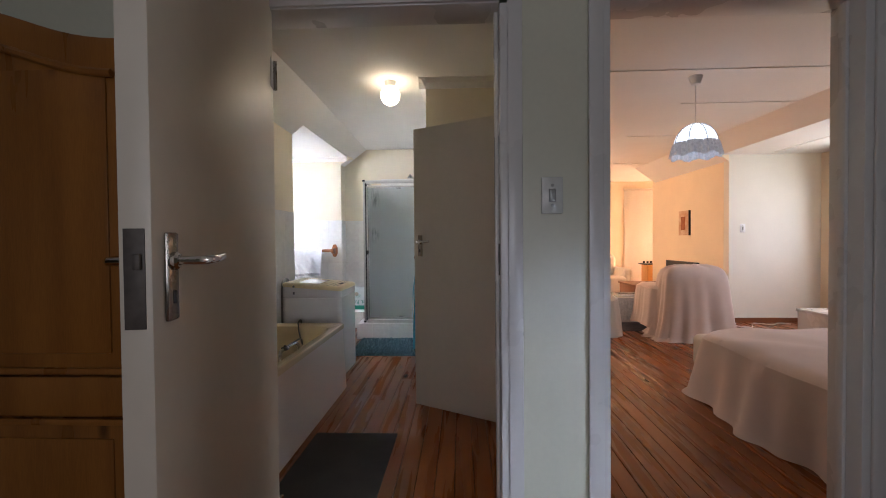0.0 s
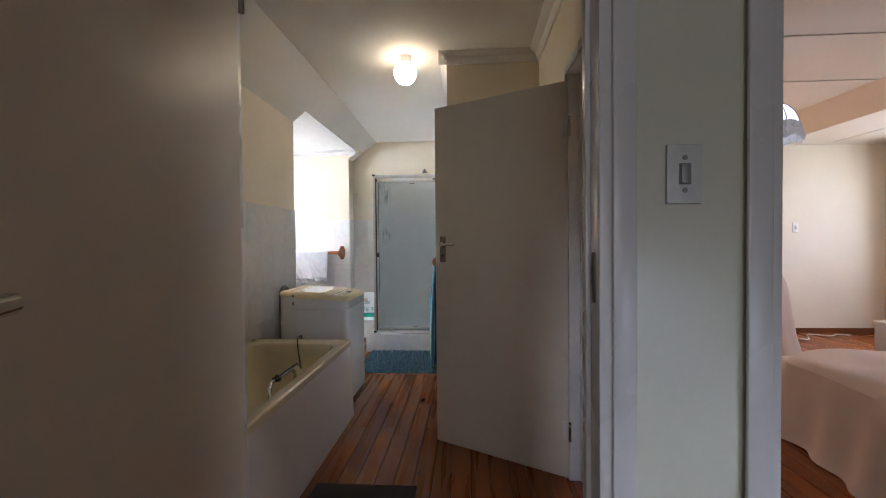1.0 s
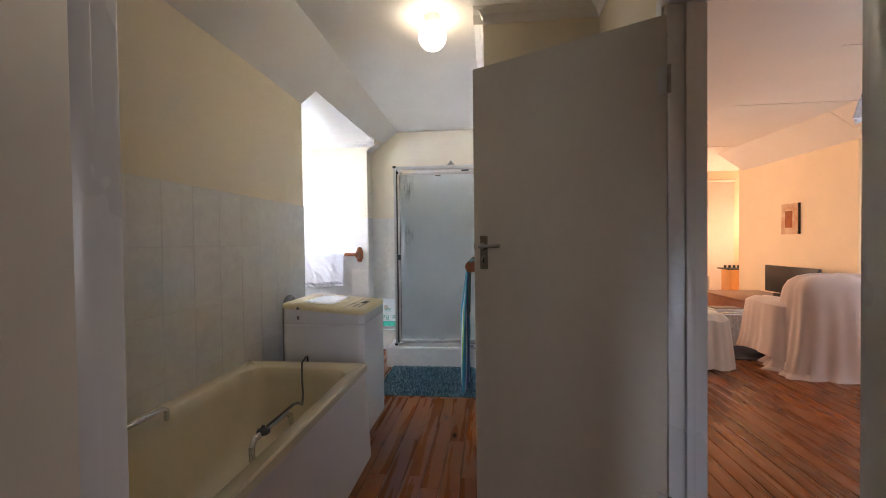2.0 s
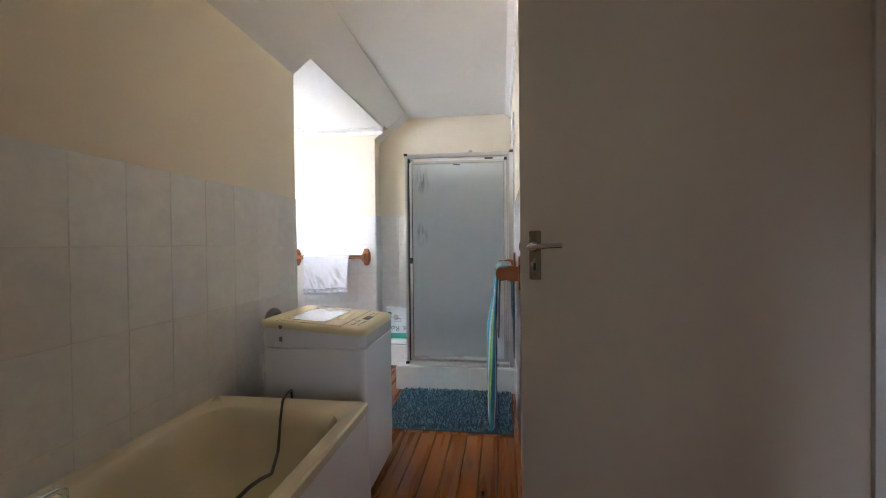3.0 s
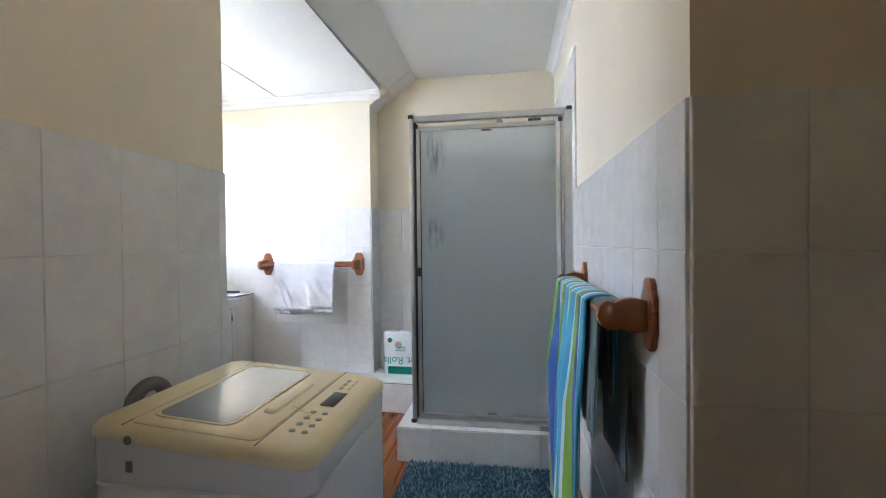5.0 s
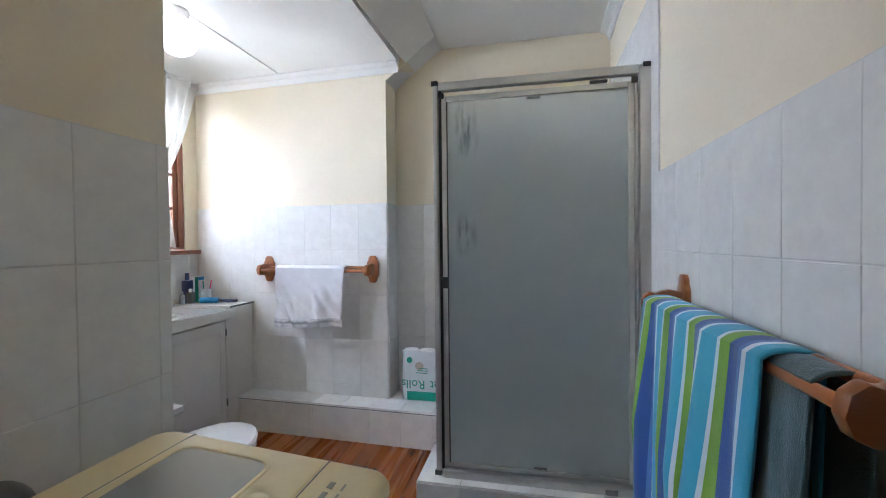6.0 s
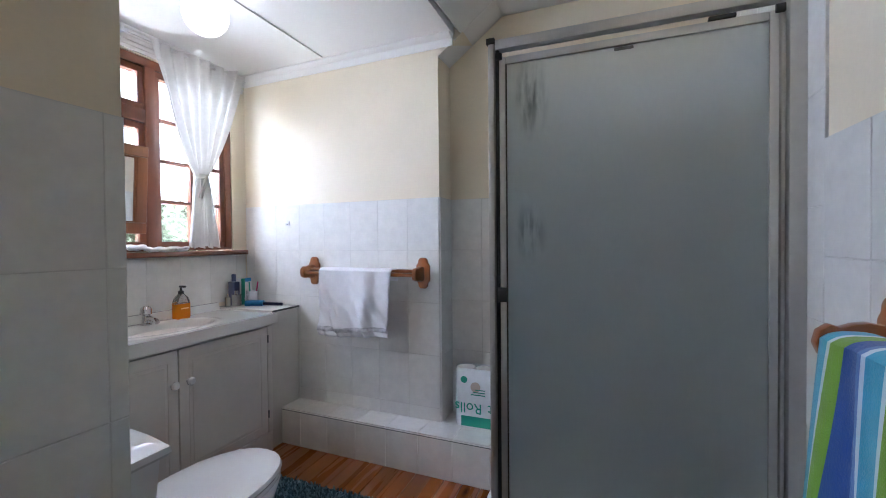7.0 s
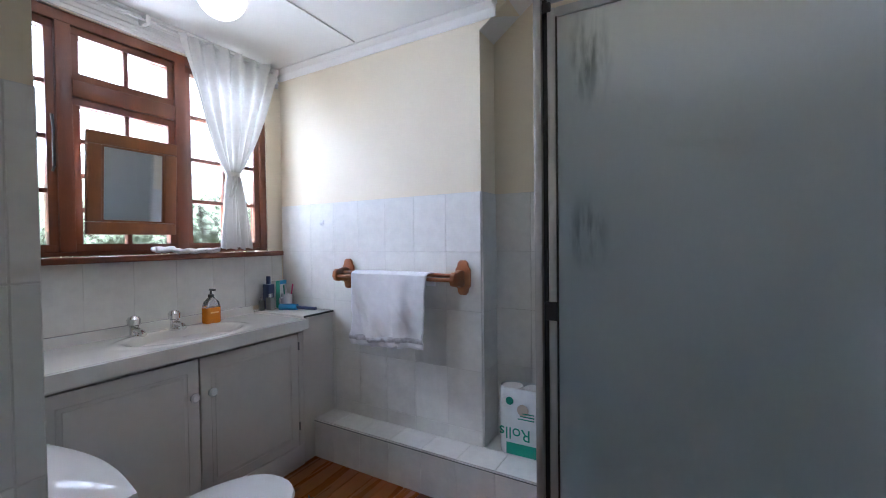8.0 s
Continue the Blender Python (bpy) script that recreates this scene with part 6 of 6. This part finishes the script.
def glowing_woods():
    """Far woods: the day's glare is put into a pale colour and a glow."""
    m = mat("glowing_wooded_ridge", (0.72, 0.82, 0.62), 1.0, scale=0.22, grain=1.6, dark=(0.36, 0.46, 0.28))
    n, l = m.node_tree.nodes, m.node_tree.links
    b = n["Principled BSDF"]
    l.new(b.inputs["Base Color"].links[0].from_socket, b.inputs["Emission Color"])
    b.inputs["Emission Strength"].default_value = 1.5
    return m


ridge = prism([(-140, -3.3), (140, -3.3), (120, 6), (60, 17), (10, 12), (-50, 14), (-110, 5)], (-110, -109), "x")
HAZE = mat("bright_hazy_sky", (0.95, 0.98, 1.0), 1.0, vary=0.0, emit=3.5)
setting("backdrop_sky", solid((-121, -120, -150, 160, -3.3, 70)), HAZE, "bright hazy sky beyond the trees", "sky")
setting("backdrop", ridge, glowing_woods(), "wooded ridge in the far distance, daylight put in as its own glow", "hill")


# ---- tiles and boards ----
tile_meshes = {}


def tile_mesh(w, h, d=0.007):
    key = (round(w, 3), round(h, 3))
    if key not in tile_meshes:
        bm = bmesh.new()
        b = 0.0013
        lo = [bm.verts.new((x, y, 0)) for x, y in ((0, 0), (w, 0), (w, h), (0, h))]
        mid = [bm.verts.new((x, y, d - 0.0009)) for x, y in ((0, 0), (w, 0), (w, h), (0, h))]
        hi = [bm.verts.new((x, y, d)) for x, y in ((b, b), (w - b, b), (w - b, h - b), (b, h - b))]
        for a, c_ in ((lo, mid), (mid, hi)):
            for i in range(4):
                bm.faces.new([a[i], a[(i + 1) % 4], c_[(i + 1) % 4], c_[i]])
        bm.faces.new(hi)
        me = bpy.data.meshes.new("tile")
        bm.to_mesh(me)
        bm.free()
        me.materials.append(TILE)
        tile_meshes[key] = me
    return tile_meshes[key]


def tiled(parent, origin, u_axis, v_axis, width, heights, start=0.0, pitch=0.2, joint=0.002, back=True):
    """A field of tiles on a wall: origin at the bottom corner, courses by their edges up v, columns of one pitch from start."""
    u, v = Vector(u_axis), Vector(v_axis)
    nrm = u.cross(v)
    o = Vector(origin)
    rot = Matrix((u, v, nrm)).transposed().to_4x4()
    if back:
        part("tile_bed", solid((0, width, heights[0], heights[-1], 0.0, 0.0066)), GROUT, parent, "grey grout bed", smooth=False, move=Matrix.Translation(o) @ rot)
    cuts, x = [0.0], start if start > 0.001 else pitch
    while x < width - 0.004:
        cuts.append(x)
        x += pitch
    cuts.append(width)
    rnd = random.Random(int(1000 * (width + origin[0] + origin[1])))
    for a, b in zip(cuts, cuts[1:]):
        for c_, d in zip(heights, heights[1:]):
            t = new("tile", tile_mesh(b - a - joint, d - c_ - joint))
            t.parent = parent
            t.matrix_basis = Matrix.Translation(o + u * (a + joint / 2) + v * (c_ + joint / 2) + nrm * 0.001) @ rot @ pose(0, 0, 0, rnd.gauss(0, 0.08), rnd.gauss(0, 0.08), 0)


def courses(lo, hi, pitch=0.30):
    """Course edges from hi downwards, in whole tiles, cut at lo."""
    z, out = hi, [hi]
    while z - pitch > lo + 0.02:
        z -= pitch
        out.append(z)
    return [lo] + out[::-1] if out[-1] > lo + 1e-4 else out[::-1]


ob = bpy.data.objects
tiled(ob["wall_bath"], (BX, 1.78, 0), (0, 1, 0), (0, 0, 1), 2.437, courses(0.40, TOP), 0.0)
tiled(ob["wall_dormer_north"], (-3.165, FY, 0), (1, 0, 0), (0, 0, 1), 1.475, courses(0.235, TOP), 0.075)
tiled(ob["wall_shower_back"], (-1.69, KY, 0), (1, 0, 0), (0, 0, 1), 0.54, courses(0.235, TOP), 0.2)
tiled(ob["wall_shower_back"], (-1.15, KY, 0), (1, 0, 0), (0, 0, 1), 0.865, courses(SH, TOP + 0.60), 0.06)
tiled(ob["wall_towel"], (RX, 5.004, 0), (0, -1, 0), (0, 0, 1), 1.355, courses(0.0, TOP), 0.2)
tiled(ob["wall_towel"], (RX, KY, 0), (0, -1, 0), (0, 0, 1), 1.026, courses(SH, TOP + 0.73), 0.12)
tiled(ob["wall_return"], (RX, 3.645, 0), (1, 0, 0), (0, 0, 1), 0.675, courses(0.0, TOP), 0.2)
tiled(ob["wall_dormer_window"], (-3.17, 4.22, 0), (0, 1, 0), (0, 0, 1), 1.66, courses(VT + 0.04, WZ0 + DZ - 0.034), 0.18)
tiled(ob["wall_dormer_north"], (-1.69, FY + 0.0, 0), (0, 1, 0), (0, 0, 1), 0.17, courses(0.235, TOP), 0.2)
tiled(step, (-1.273, 5.052, 0), (1, 0, 0), (0, 0, 1), 0.982, [0.0, SH - 0.008], 0.19, back=False)
tiled(step, (-1.273, 5.045, SH - 0.008), (1, 0, 0), (0, 1, 0), 0.982, [0.0, 0.18, 0.36, 0.60, 0.99], 0.19, back=False)
tiled(step, (-1.273, 5.67, 0), (0, -1, 0), (0, 0, 1), 0.618, [0.0, SH - 0.008], 0.2, back=False)
tiled(ledge, (-2.705, 5.69, 0), (1, 0, 0), (0, 0, 1), 1.43, [0.0, 0.235], 0.15, back=False)
tiled(ledge, (-2.705, 5.683, 0.235), (1, 0, 0), (0, 1, 0), 1.43, [0.0, 0.166, 0.34], 0.15, back=False)
part("edge_line", solid((-2.705, -1.273, 5.6815, 5.6835, 0.228, 0.2325)), GREYP, ledge, "dark joint under the ledge top")

board_meshes = {}
brnd = random.Random(77)


def boards(x0, x1, y0, y1, cut, level=True):
    """Floorboards along y, in random lengths about cut."""
    w = 0.098
    for i in range(int((x1 - x0) / w + 0.99)):
        xa = x0 + i * w
        y = y0
        while y < y1 - 0.01:
            ln = min(round(brnd.uniform(0.7, 1.3) * cut, 1), y1 - y)
            if y1 - (y + ln) < 0.4:
                ln = y1 - y
            key = round(ln, 2)
            if key not in board_meshes:
                bm = bmesh.new()
                b, q = 0.0025, w - 0.003
                prof = [(0, -0.015), (q, -0.015), (q, -b), (q - b, 0), (b, 0), (0, -b)]
                lo, hi = [[bm.verts.new((a, d, c_)) for a, c_ in prof] for d in (0.0, ln - 0.002)]
                bm.faces.new(lo), bm.faces.new(hi[::-1])
                for k in range(6):
                    bm.faces.new([lo[k], hi[k], hi[(k + 1) % 6], lo[(k + 1) % 6]])
                bmesh.ops.recalc_face_normals(bm, faces=bm.faces)
                me = bpy.data.meshes.new("floorboard")
                bm.to_mesh(me)
                bm.free()
                me.materials.append(PLANK)
                board_meshes[key] = me
            f = new("floorboard", board_meshes[key])
            f.parent = floor
            f.matrix_basis = pose(xa, y, 0) if level else pose(xa, y, slope_z(y), math.degrees(math.atan2(slope_z(y + ln) - slope_z(y), ln)))
            y += ln


boards(-1.70, 0.48, 1.42, 4.3, 2.2)
boards(-1.70, -0.28, 4.3, 6.03, 2.2, False)
boards(-2.75, -1.70, 4.21, 5.85, 2.2, False)
boards(0.48, 3.87, 1.42, GAY, 3.4)
boards(3.9, DEX, 3.2, DNY, 3.4)
boards(3.9, 5.3, REY + 0.1, GAY, 3.4)
boards(-2.2, 2.2, -2.2, 1.42, 4.0)
